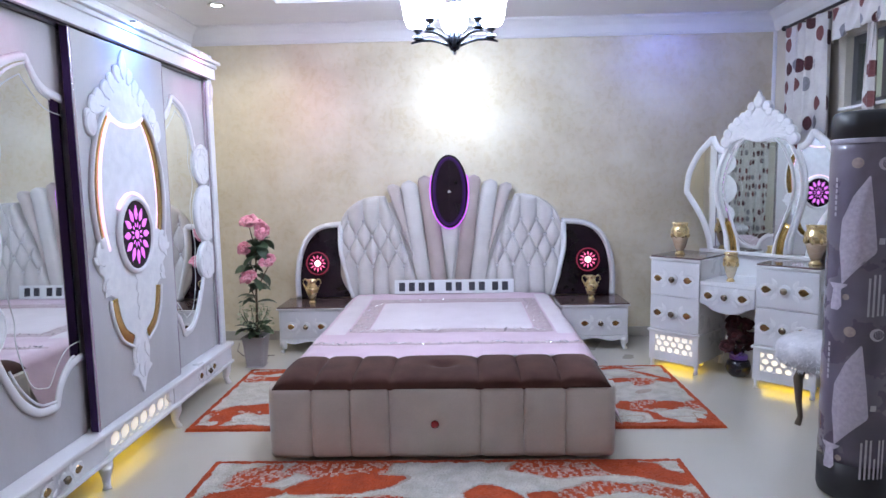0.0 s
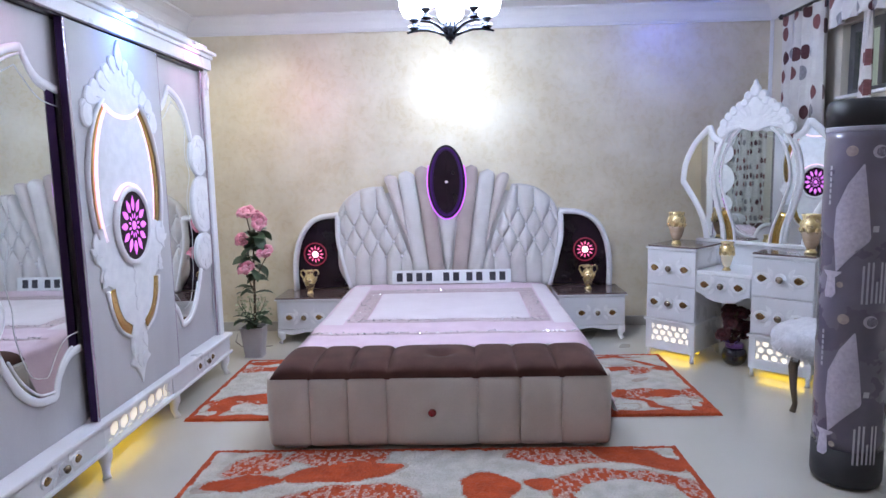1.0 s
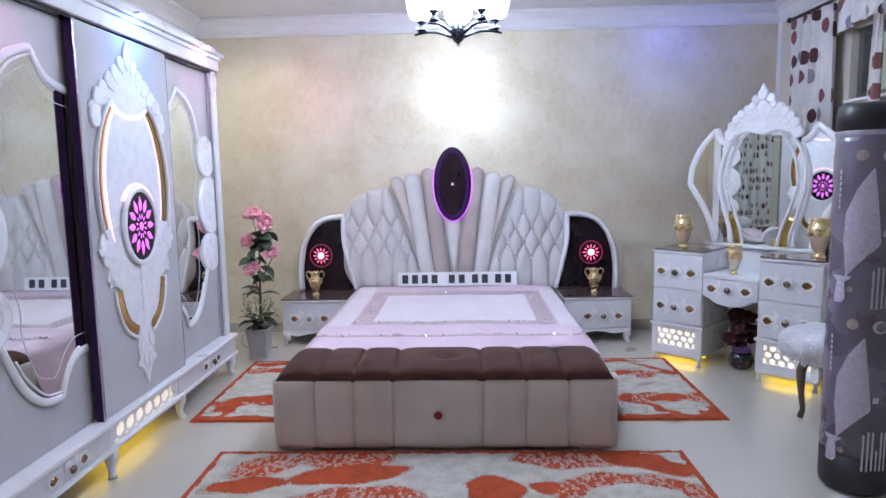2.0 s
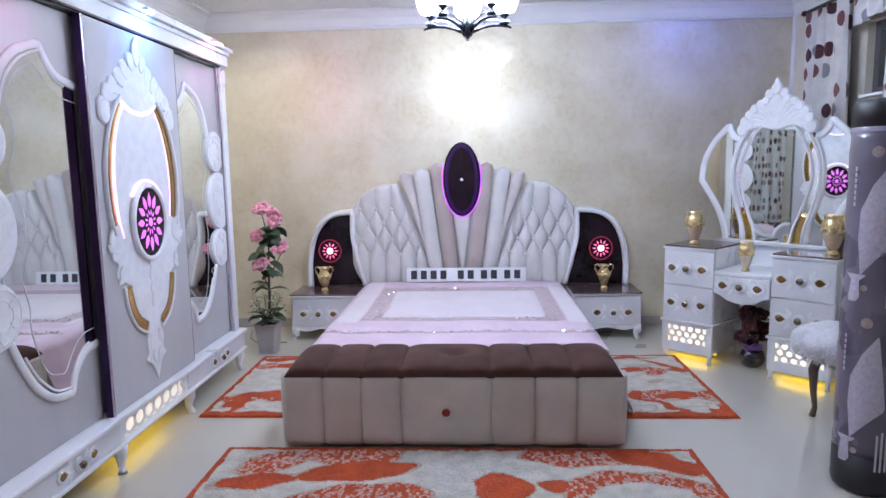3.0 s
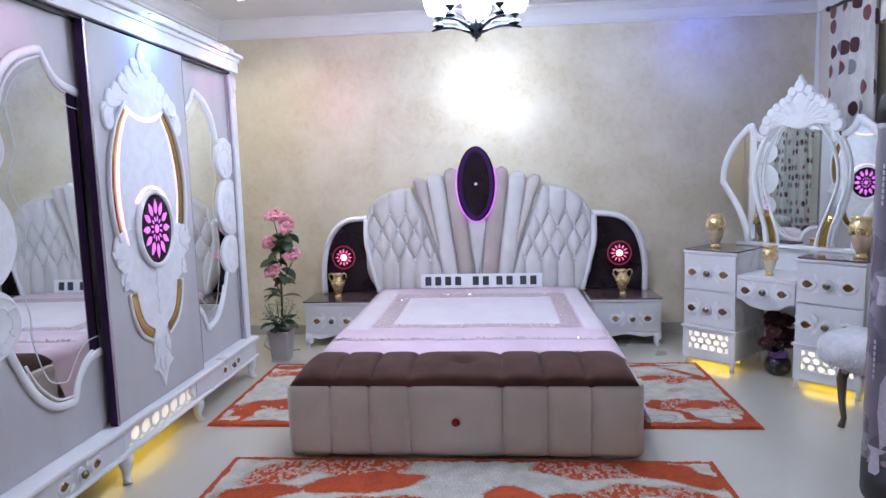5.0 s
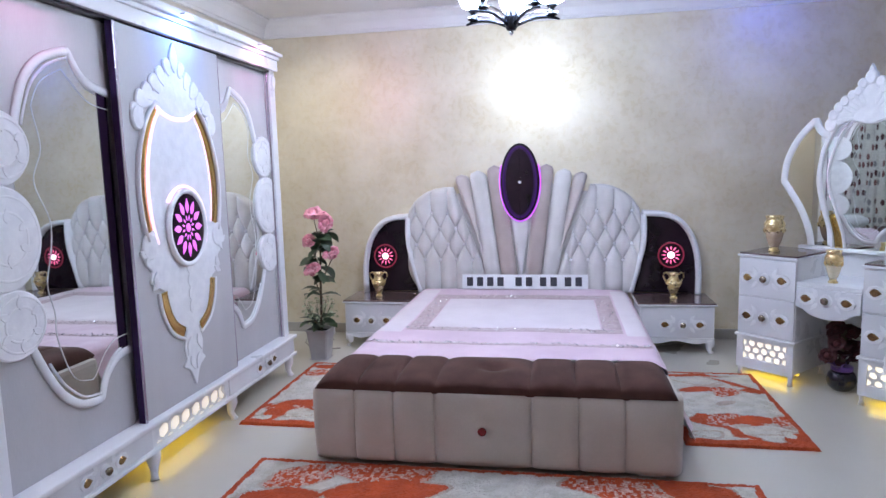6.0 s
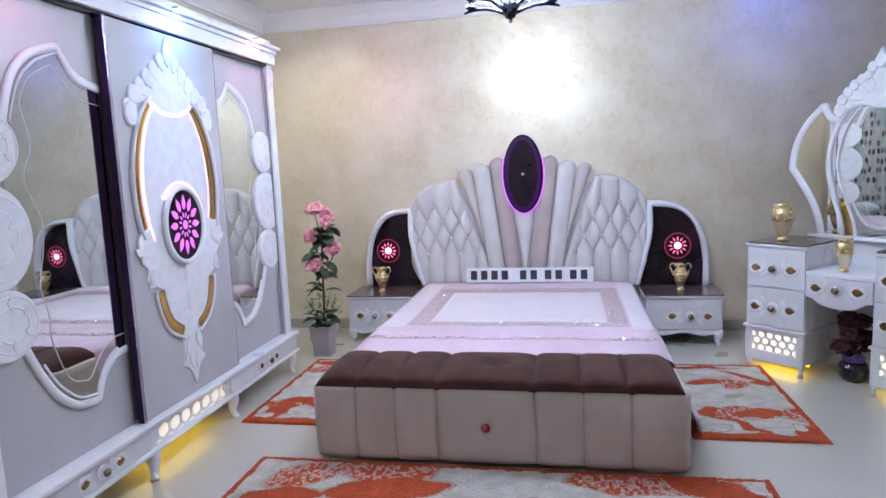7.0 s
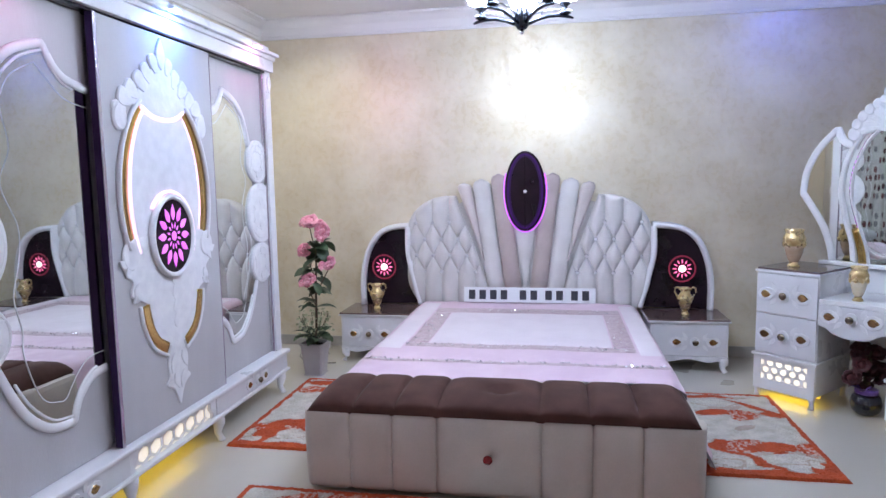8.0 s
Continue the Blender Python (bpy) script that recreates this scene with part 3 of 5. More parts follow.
def pad_panel(a, b, first, last):
    """A slice of the brown cushion on the footboard, rounded over its front and ends."""
    def f(s, t):
        x = a + (b - a) * s
        ang = t * math.pi
        y = (FY + FB) / 2 + 0.01 - (FB - FY) * 0.5 * math.cos(ang)
        rise = 0.058 * abs(math.sin(ang)) ** 0.42
        end = min(1.0, (x - SEAMS[0]) / 0.10, (SEAMS[-1] - x) / 0.10)
        end = max(0.0, 1 - (1 - end) ** 2) ** 0.6
        puff = 0.024 * (1 - abs(2 * s - 1) ** 6)
        z = 0.383 + (rise + puff * abs(math.sin(ang)) ** 0.5) * (0.06 + 0.94 * end)
        if a < 0 < b:
            z -= 0.030 * math.exp(-((x + 0.0) ** 2 / 0.004 + (y - 3.36) ** 2 / 0.0016))
        return (x * 0.966 - 0.0002, y, z)
    own = sheet(f, 22, 28)
    return own


for i in range(7):
    part("footboard_cushion", pad_panel(SEAMS[i], SEAMS[i + 1], i == 0, i == 6), M["brown_velvet"], bed, "dark brown velvet cushion panel", True)
part("cushion_base", box(SEAMS[0] + 0.034, SEAMS[-1] - 0.034, FY + 0.02, FB, 0.372, 0.392, 0.006), M["brown_velvet"], bed)
part("button", ball((0.0, 3.355, 0.430), 0.02, 0.02, 0.008), M["brown_velvet"], bed)
for fx in (-0.76, 0.73):
    part("foot", box(fx - 0.06, fx + 0.06, FY + 0.06, FY + 0.16, 0, 0.034, 0.004), M["lacquer"], bed)
part("mattress", box(-0.80, 0.80, FB, 5.60, 0.12, 0.405, 0.03), M["white_vinyl"], bed)
part("side_rail", box(-0.84, -0.805, FB, 5.6, 0.08, 0.28, 0.01), M["greige_velvet"], bed)
part("side_rail", box(0.805, 0.84, FB, 5.6, 0.08, 0.28, 0.01), M["greige_velvet"], bed)


# tufted wings: buttons in four staggered rows
TUFT_X, TUFT_Z, TUFT_W, TUFT_H = -0.752, 1.066, 0.138, 0.133


def wing_sheet(side):
    wide = 0.972 if side > 0 else 0.965

    def a_out(z):
        if z < 0.62:
            return -0.86 - (wide - 0.86) * math.sin((z - 0.38) / 0.24 * math.pi / 2)
        if z < 0.98:
            return -wide
        return -wide + 0.36 * (1 - math.sqrt(max(0, 1 - ((z - 0.98) / 0.305) ** 2)))

    def a_in(z):
        return -0.29 - 0.367 * (z - 0.53)

    def f(s, t):
        z = 0.38 + 0.903 * t
        l, r = a_out(z), a_in(z)
        a = l + (r - l) * s
        d = min(s * (r - l), (1 - s) * (r - l) * 1.5, (1 - t) * 0.9, t * 0.9)
        rim = math.sqrt(max(0.0, 1 - (1 - min(1.0, d / 0.06)) ** 2))
        u, w = (a - TUFT_X) / TUFT_W, (z - TUFT_Z) / (2 * TUFT_H)
        gap = abs(u - round(u))
        if w > 0:
            crease = gap * TUFT_W
        elif w < -1.5:
            v = u + 0.5
            crease = abs(v - round(v)) * TUFT_W
        else:
            p, q = u + w, u - w
            crease = min(abs(p - round(p)), abs(q - round(q))) * TUFT_W * 0.88
        row = round((TUFT_Z - z) / TUFT_H)
        near = 9.0
        if 0 <= row <= 3:
            v = u + 0.5 * (row % 2)
            near = math.hypot((v - round(v)) * TUFT_W, z - TUFT_Z + row * TUFT_H)
        h = 0.020 + 0.017 * (1 - math.exp(-crease / 0.008)) + 0.020 * math.sin(math.pi / 2 * min(1.0, crease / 0.06))
        h -= 0.020 * math.exp(-(near / 0.026) ** 2)
        h += 0.004 * noise.noise((a * 13, z * 9, side))
        return (side * a, 5.672 - h * rim, z)
    return cushion(f, 120, 130, 5.73)


def channel(l0, r0, l1, r1, z0, z1, side, puff=0.026, base=5.665):
    """One padded fluted strip with a round head, from z0 to z1."""
    head = abs(r1 - l1) / 2

    def f(s, t):
        z = z0 + (z1 - z0) * t
        l, r = l0 + (l1 - l0) * t, r0 + (r1 - r0) * t
        over = max(0.0, (z - (z1 - head)) / head)
        k = math.sqrt(max(0.0004, 1 - over * over))
        c = (l + r) / 2
        a = c + (s - 0.5) * (r - l) * k
        h = puff * max(0.0, 1 - abs(2 * s - 1) ** 3.2) * min(1.0, k + 0.15)
        return (side * a, base - 0.02 - h, z)
    return cushion(f, 12, 44, 5.73)


def diamond_buttons(side):
    for row in range(4):
        z = TUFT_Z - TUFT_H * row
        for k in range(-2, 4):
            a = TUFT_X + TUFT_W * (k + 0.5 * (row % 2))
            if -0.90 < a < -0.29 - 0.367 * (z - 0.53) - 0.045:
                part("crystal_button", ball((side * a, 5.652, z), 0.017, 0.014, 0.017, 1), M["crystal"], bed)


for side in (1, -1):
    part("tufted_wing", wing_sheet(side), M["white_vinyl"], bed, "white diamond-tufted leatherette wing", True)
    diamond_buttons(side)
    part("headboard_channel", channel(-0.335, -0.325, -0.555, -0.435, 0.76, 1.385, side), M["pale_taupe"], bed, "pale taupe padded channel", True)
    part("headboard_channel", channel(-0.285, -0.155, -0.425, -0.285, 0.40, 1.415, side), M["white_vinyl"], bed, "white padded channel", True)
    part("headboard_channel", channel(-0.150, -0.012, -0.278, -0.150, 0.40, 1.455, side), M["taupe_vinyl"], bed, "taupe padded channel", True)
part("headboard_channel", channel(-0.008, 0.008, -0.13, 0.13, 0.50, 1.40, 1, 0.02), M["white_vinyl"], bed, "white padded wedge below the oval", True)
part("headboard_core", plate([(-0.84, 0.30), (0.84, 0.30), (0.90, 0.98), (0.55, 1.22), (0, 1.36), (-0.55, 1.22), (-0.90, 0.98)], 5.738, 5.70), M["white_vinyl"], bed)
# emissive arc stands in for the glow a hidden strip throws on the headboard
part("oval_halo", band(ellipse(0, 1.313, 0.166, 0.319, 48, 154, 386), 0.012, 5.64, 5.612), M["glow_purple"], bed, "purple halo of a hidden strip, drawn round the lower oval")
oval = part("oval_panel", plate(ellipse(0, 1.313, 0.160, 0.313, 48), 5.611, 5.585, 0.020), M["black"], bed, "dark glossy oval panel")
part("oval_ridge", plate([(-0.004, 1.05), (0, 1.02), (0.004, 1.05), (0.004, 1.57), (0, 1.60), (-0.004, 1.57)], 0, -0.006, 0.001), M["black"], oval).matrix_local = pose(0, 5.584, 0)
# violet glow on the gloss, imitated by two weak emissive bands that fade inwards
part("rim_glow", band(ellipse(0, 1.313, 0.134, 0.287, 48), 0.014, 5.5848, 5.5838, True), M["glow_violet_a"], oval, "dim violet glow on the oval, drawn as an emissive band")
part("rim_glow", band(ellipse(0, 1.313, 0.120, 0.273, 48), 0.014, 5.5848, 5.5838, True), M["glow_violet_b"], oval, "faint violet glow on the oval, drawn as an emissive band")
part("crystal_button", ball((0, 5.582, 1.313), 0.013, 0.008, 0.013), M["crystal"], oval)


# quilt
quilt = thing("quilt", pose(CX, 0, 0), "pale pink satin quilt with mauve sequin bands over the bed", "quilt")
QW = 0.835


def quilt_top(x, y):
    hem = math.exp(-max(0.0, y - 3.60) / 0.09)
    return 0.430 + 0.006 * noise.noise((x * 3, y * 3, 0)) + (0.003 + 0.010 * hem) * noise.noise((x * 14, y * 11, 3))


def quilt_f(s, t):
    run = -QW - 0.37 + (2 * QW + 0.74) * s
    y = 3.60 + 1.99 * t
    if abs(run) <= QW:
        e = max(0, abs(run) - (QW - 0.05)) / 0.05
        return (run, y, quilt_top(run, y) - 0.02 * e * e)
    drop = abs(run) - QW
    sg = 1 if run > 0 else -1
    fall = drop / 0.37
    return (sg * (QW + 0.012 + 0.15 * fall ** 1.3 + 0.016 * math.sin(y * 17 + 1.5 * math.sin(y * 5)) * fall), y, quilt_top(sg * QW, y) - 0.02 - drop)


part("quilt_cloth", sheet(quilt_f, 100, 90), M["quilt"], quilt, "", True)


def quilt_patch(name, x0, x1, y0, y1, m, lift, label=""):
    def f(s, t):
        x, y = x0 + (x1 - x0) * s, y0 + (y1 - y0) * t
        rim = min(1.0, min(s, 1 - s) * (x1 - x0) / 0.012, min(t, 1 - t) * (y1 - y0) / 0.012)
        return (x, y, quilt_top(x, y) + 0.0015 + lift * rim)
    return part(name, sheet(f, max(6, int((x1 - x0) / 0.03)), max(6, int((y1 - y0) / 0.03))), m, quilt, label, True)


quilt_patch("centre_panel", -0.515, 0.565, 4.27, 5.16, M["quilt_white"], 0.006, "white satin centre panel")
quilt_patch("sequin_band", -0.645, 0.69, 4.17, 4.262, M["sequin_band"], 0.004, "mauve sequin band")
quilt_patch("sequin_band", -0.645, 0.69, 5.168, 5.33, M["sequin_band"], 0.004, "mauve sequin band")
quilt_patch("sequin_band", -0.645, -0.523, 4.27, 5.16, M["sequin_band"], 0.004, "mauve sequin band")
quilt_patch("sequin_band", 0.573, 0.69, 4.27, 5.16, M["sequin_band"], 0.004, "mauve sequin band")
quilt_patch("sequin_band", -0.82, 0.82, 3.86, 3.905, M["sequin_band"], 0.004, "mauve sequin band")
quilt_patch("white_border", -0.80, -0.66, 4.12, 5.50, M["quilt_white"], 0.004, "white satin border")
quilt_patch("white_border", 0.705, 0.82, 4.12, 5.50, M["quilt_white"], 0.004, "white satin border")
rnd = random.Random(4)
sp = bmesh.new()
for k in range(320):
    if k < 130:
        x, y = rnd.uniform(-0.8, 0.8), rnd.uniform(3.862, 3.9)
    elif k < 215:
        x, y = rnd.uniform(-0.64, 0.68), rnd.uniform(4.18, 4.25)
    elif k < 265:
        x, y = rnd.uniform(-0.64, 0.68), rnd.uniform(5.18, 5.3)
    else:
        x, y = rnd.choice((rnd.uniform(-0.64, -0.53), rnd.uniform(0.58, 0.68))), rnd.uniform(4.27, 5.16)
    r = rnd.uniform(0.0028, 0.0055)
    bmesh.ops.create_circle(sp, cap_ends=True, segments=6, radius=r, matrix=pose(x, y, quilt_top(x, y) + 0.009, rnd.uniform(12, 68), rnd.uniform(-25, 25), 0))
part("sequin_glitter", sp, M["sparkle"], quilt, "scattered silver sequins")["kind"] = "stuff"

# sign card standing against the headboard, its figures as plain bars
card = thing("sign_card", pose(-0.018, 5.565, 0.437, -8), "white card with dark figures leaning on the headboard", "sign")
part("card", box(-0.515, 0.515, -0.004, 0.004, 0, 0.118, 0.002), M["sign"], card)
digit_x = [-0.45 + 0.085 * k for k in range(4)] + [-0.045, 0.04, 0.155, 0.24, 0.355, 0.44]
for dx in digit_x:
    part("figure_bar", box(dx - 0.026, dx + 0.026, -0.0062, -0.0045, 0.022, 0.096, 0.0005), M["ink"], card)


# ---- shared ornaments ----
def leaf_outline(length, width, steps=8):
    """A pointed leaf along +z from the origin."""
    right = [(width * 0.5 * math.sin(math.pi * (i / steps) ** 0.8), length * i / steps) for i in range(steps + 1)]
    return right + [(-a, b) for a, b in reversed(right[1:-1])]


def lobe_outline(length, width, steps=12):
    """A round-headed lobe along +z from the origin."""
    right = [(0.18 * width, 0)] + [(0.5 * width * math.sin(math.pi * (0.25 + 0.75 * i / steps)) ** 0.7 if i < steps else 0.0, length * (0.3 + 0.7 * math.sin(0.5 * math.pi * i / steps))) for i in range(steps + 1)]
    return right + [(-a, b) for a, b in reversed(right[:-1])]


def turned(outline, x, z, degrees_):
    """An outline turned by degrees (0 is upright, positive to the right) and moved to (x, z)."""
    c, s = math.cos(radians(degrees_)), math.sin(radians(degrees_))
    return [(x + a * c + b * s, z - a * s + b * c) for a, b in outline]


def rosette(parent, x, z, y, rx, rz, petal_m, core_m, petals=12, slim=False):
    """A lit flower of pierced petals with a round core; the petals are parts of the panel that holds them."""
    for k in range(petals):
        ang = 360 * k / petals
        o = turned(leaf_outline(0.44, 0.13) if slim else leaf_outline(0.50, 0.235), 0, 0, ang)
        o = [(x + rx * (a + 0.50 * math.sin(radians(ang))), z + rz * (b + 0.50 * math.cos(radians(ang)))) for a, b in o]
        part("lit_petal", plate(o, y, y - 0.003, 0.001), petal_m, parent)
        i = turned(leaf_outline(0.20, 0.075), 0, 0, ang + 15)
        i = [(x + rx * (a + 0.24 * math.sin(radians(ang + 15))), z + rz * (b + 0.24 * math.cos(radians(ang + 15)))) for a, b in i]
        part("lit_petal", plate(i, y, y - 0.002, 0.0005), petal_m, parent)
    part("lit_core", plate(ellipse(x, z, rx * 0.15, rz * 0.15, 20), y, y - 0.003, 0.001), core_m, parent)


def drawer_ornament(parent, cx, cz, y, gap, s=1.0):
    """Two marquise gems and a round knob on a carved white cartouche."""
    for k, dx in enumerate((-gap, 0, gap)):
        if k == 1:
            part("knob_plate", plate(ellipse(cx, cz, 0.028 * s, 0.032 * s, 16), y, y - 0.007, 0.003), M["carved"], parent)
            part("knob", lathe([(0.006, 0), (0.007, 0.008), (0.017 * s, 0.014), (0.018 * s, 0.022), (0.010 * s, 0.029), (0.001, 0.030)], 14), M["bronze"], parent, "antique brass knob").matrix_local = pose(cx, y - 0.004, cz, 90)
        else:
            part("gem_plate", plate(turned([(0.032 * s * (1 + 0.035 * math.cos(8 * q)) * math.cos(q), 0.040 * s * (1 + 0.035 * math.cos(8 * q)) * math.sin(q)) for q in (2 * math.pi * j / 36 for j in range(36))], cx + dx, cz, 90), y, y - 0.006, 0.003), M["carved"], parent)
            part("gem", plate(turned(leaf_outline(0.052 * s, 0.038 * s), cx + dx - 0.026 * s, cz, 90), y - 0.005, y - 0.011, 0.005), M["antique_gold"], parent, "gold marquise inset")
    for sg in (-1, 1):
        for ang, ln, oz in ((35, 0.05, 0.02), (75, 0.045, 0.014), (140, 0.05, -0.016)):
            part("carved_leaf", plate(turned(leaf_outline(ln * s, 0.02 * s), cx + sg * gap * 0.42, cz + oz * s, sg * ang), y, y - 0.003, 0.0012), M["carved"], parent)


def cabriole_foot(parent, x, y, h, sx=1):
    """A short curved foot that turns out at the toe."""
    pts = [(x, y, h + 0.004), (x + 0.004 * sx, y - 0.004, h * 0.7), (x - 0.004 * sx, y + 0.002, h * 0.35), (x + 0.008 * sx, y - 0.006, h * 0.12), (x + 0.014 * sx, y - 0.010, 0.0)]
    part("foot", tube(pts, [0.036, 0.032, 0.019, 0.017, 0.022], 10), M["lacquer"], parent, smooth=True)


# ---- wardrobe ----
# local x runs along the front, -y faces the room, the front of the middle door lies at y = 0
ward = thing("wardrobe", pose(-1.635, 3.330, 0, 0, 0, 90), "white three-door sliding wardrobe with mirrors, carving and coloured lights", "wardrobe")
WL, WR = -1.235, 1.225
part("carcass", box(WL, WR, 0.075, 0.63, 0.27, 2.17, 0.003), M["panel"], ward)
part("side_stile", box(WR - 0.075, WR, 0.012, 0.0745, 0.285, 2.13, 0.006), M["lacquer"], ward)
part("side_stile", box(WL, WL + 0.075, 0.012, 0.0745, 0.285, 2.13, 0.006), M["lacquer"], ward)
part("side_bead", tube([(WR - 0.085, 0.03, 0.29), (WR - 0.085, 0.03, 2.12)], 0.007), M["profile"], ward)
part("carved_drop", plate(turned(leaf_outline(0.11, 0.05), WR - 0.04, 2.10, 180), 0.011, -0.002, 0.004), M["carved"], ward)

# cornice: fascia, moulding and a thin top plate that carries three small spots
part("cornice", box(WL - 0.002, WR + 0.002, -0.014, 0.63, 2.125, 2.196, 0.004), M["lacquer"], ward)
part("cornice", box(WL - 0.014, WR + 0.014, -0.026, 0.63, 2.1965, 2.222, 0.008), M["lacquer"], ward)
part("cornice", box(WL - 0.028, WR + 0.028, -0.048, 0.63, 2.2225, 2.244, 0.006), M["lacquer"], ward)
part("cornice_rail", box(WL - 0.01, WR - 0.10, -0.036, 0.03, 2.2445, 2.268, 0.005), M["lacquer"], ward)
for sx, lens, colour, watts, lab in ((0.06, "lamp_ice", (0.09, 0.25, 1.0), 14.0, "ice-blue spot lens"), (0.90, "lamp_rose", (1.0, 0.22, 0.60), 2.2, "rose spot lens"), (-0.86, "lamp_rose", (1.0, 0.22, 0.60), 2.2, "rose spot lens")):
    sl = part("cornice_spot", box(sx - 0.032, sx + 0.032, -0.080, -0.0485, 2.228, 2.243, 0.004), M["lacquer"], ward)
    part("spot_lens", box(sx - 0.030, sx + 0.030, -0.080, -0.052, 2.222, 2.2275, 0.001), M[lens], sl, lab)
    spot_lamp("cornice_spot_beam", ward.matrix_world @ look((sx, -0.125, 2.215), (sx, 0.02, 2.10)), watts, colour, 130, 1.0, 0.03)
spot_lamp("cornice_spot_beam", ward.matrix_world @ look((0.90, -0.10, 2.25), (1.9, -0.55, 1.9)), 10.0, (1.0, 0.40, 0.80), 120, 1.0, 0.15)

# black strip paints the shade in the gap between doors and cornice
part("gap_strip", box(WL + 0.08, WR - 0.08, 0.010, 0.074, 2.1115, 2.1245, 0), M["black"], ward, "dark strip for the shade in the gap over the doors")

# base with drawers, pierced lit centre and feet
part("base_ledge", box(WL - 0.02, WR + 0.02, -0.04, 0.63, 0.262, 0.286, 0.008), M["lacquer"], ward)
part("base_moulding", box(WL - 0.015, WR + 0.015, -0.035, 0.62, 0.138, 0.158, 0.006), M["lacquer"], ward)
for a, b, shift in ((WL, -0.42, 0.08), (0.30, WR, 0.02)):
    dr = part("base_drawer", box(a, b, -0.022, 0.6, 0.159, 0.2615, 0.004), M["satin"], ward)
    drawer_ornament(dr, (a + b) / 2 + shift, 0.209, -0.0225, 0.105, 1.0)
for sg in (-1, 1):
    part("base_bracket", plate([(sg * a - 0.12 * (sg < 0), b) for a, b in ((0.215, 0.262), (0.30, 0.262), (0.30, 0.159), (0.255, 0.159), (0.268, 0.18), (0.24, 0.21), (0.25, 0.24))], 0.02, -0.018, 0.004), M["carved"], ward)
part("lattice", hex_lattice(-0.40, 0.285, 0.104, 0.31, -0.006, 0.094, 0.068, 0.78, 0.16, 0.261), M["lacquer"], ward, "white pierced honeycomb lattice")
part("lattice_light", box(-0.41, 0.29, 0.0012, 0.004, 0.159, 0.261, 0), M["led_warm"], ward, "warm light behind the lattice")
for fx in (WL + 0.07, -0.40, 0.34, WR - 0.07):
    cabriole_foot(ward, fx, 0.0, 0.138, 1 if fx > 0 else -1)
part("under_light", box(-0.36, 0.30, 0.20, 0.22, 0.124, 0.137, 0), M["led_yellow"], ward, "yellow light strip under the base")
area_lamp("under_wardrobe_lamp", ward.matrix_world @ pose(-0.03, 0.14, 0.12), 0.66, 0.10, 0.55, (1.0, 0.70, 0.03))


def mirror_door(sg, name_label):
    """A side door with a shaped mirror; sg = -1 is the one whose mirror meets the middle door on its right."""
    def P(pts):
        return [(sg * -a, b) for a, b in pts]
    x_in, x_out = -0.43, WL + 0.08
    door = part("sliding_door", box(min(sg * -x_in, sg * -x_out), max(sg * -x_in, sg * -x_out), 0.052, 0.074, 0.288, 2.111, 0.002), M["panel"], ward, name_label)
    top = smooth_line([(-0.975, 1.55), (-0.935, 1.69), (-0.885, 1.81), (-0.812, 1.885), (-0.735, 1.922), (-0.656, 1.946)], 5) + smooth_line([(-0.648, 1.938), (-0.612, 1.878), (-0.555, 1.83), (-0.436, 1.800)], 6)
    low = smooth_line([(-0.436, 0.648), (-0.525, 0.632), (-0.60, 0.57), (-0.634, 0.492)], 6) + smooth_line([(-0.650, 0.484), (-0.755, 0.502), (-0.845, 0.57), (-0.91, 0.665), (-0.975, 0.80)], 5)
    part("mirror", plate(P(top + low), 0.0515, 0.047, 0.001), M["mirror"], door, "shaped mirror")
    etched = smooth_line([(-0.436, 1.728), (-0.56, 1.752), (-0.655, 1.828), (-0.694, 1.868)], 6) + smooth_line([(-0.70, 1.866), (-0.805, 1.808), (-0.858, 1.725), (-0.860, 1.68), (-0.838, 1.55), (-0.887, 1.424), (-0.828, 1.276), (-0.837, 1.153), (-0.872, 1.025), (-0.848, 0.907), (-0.848, 0.80), (-0.786, 0.63), (-0.70, 0.587), (-0.672, 0.588)], 5) + smooth_line([(-0.665, 0.592), (-0.60, 0.67), (-0.53, 0.715), (-0.436, 0.722)], 5)
    part("etched_line", band(P(etched), 0.004, 0.0468, 0.0448), M["etch"], door)
    part("mirror_moulding", band(P(top), 0.034, 0.052, 0.038), M["lacquer"], door, smooth=True)
    part("mirror_moulding", band(P(low), 0.034, 0.052, 0.038), M["lacquer"], door, smooth=True)
    for line, dz in ((top, -0.026), (low, 0.026)):
        part("mirror_bead", band(P([(a + 0.024 * min(1.0, max(0.0, (-0.62 - a) / 0.2)), b + dz) for a, b in line[4:-4]]), 0.009, 0.0472, 0.042), M["lacquer"], door, smooth=True)
    for cz, r, rz, cx in ((1.548, 0.135, 0.135, -1.04), (1.222, 0.175, 0.192, -1.062), (0.905, 0.14, 0.130, -1.045)):
        lobe = part("carved_lobe", plate(P(ellipse(cx, cz, r, rz, 36)), 0.050, 0.0332 - 0.0016 * (r > 0.15) - 0.0008 * (cz < 1), 0.006), M["carved"], door)
        for f in (0.80, 0.5):
            part("carved_ring", band(P(ellipse(cx + 0.02, cz, r * f, rz * f, 30)), 0.010, 0.035, 0.030, True), M["lacquer"], lobe)
        for k in range(6):
            part("carved_leaf", plate(P(turned(leaf_outline(0.055, 0.03), cx + 0.02 + 0.055 * math.sin(k * math.pi / 3), cz + 0.055 * math.cos(k * math.pi / 3), 60 * k)), 0.035, 0.029, 0.002), M["carved"], lobe)
    return door


mirror_door(-1, "white sliding door with a shaped mirror and carved lobes")
mirror_door(1, "white sliding door with a shaped mirror and carved lobes")

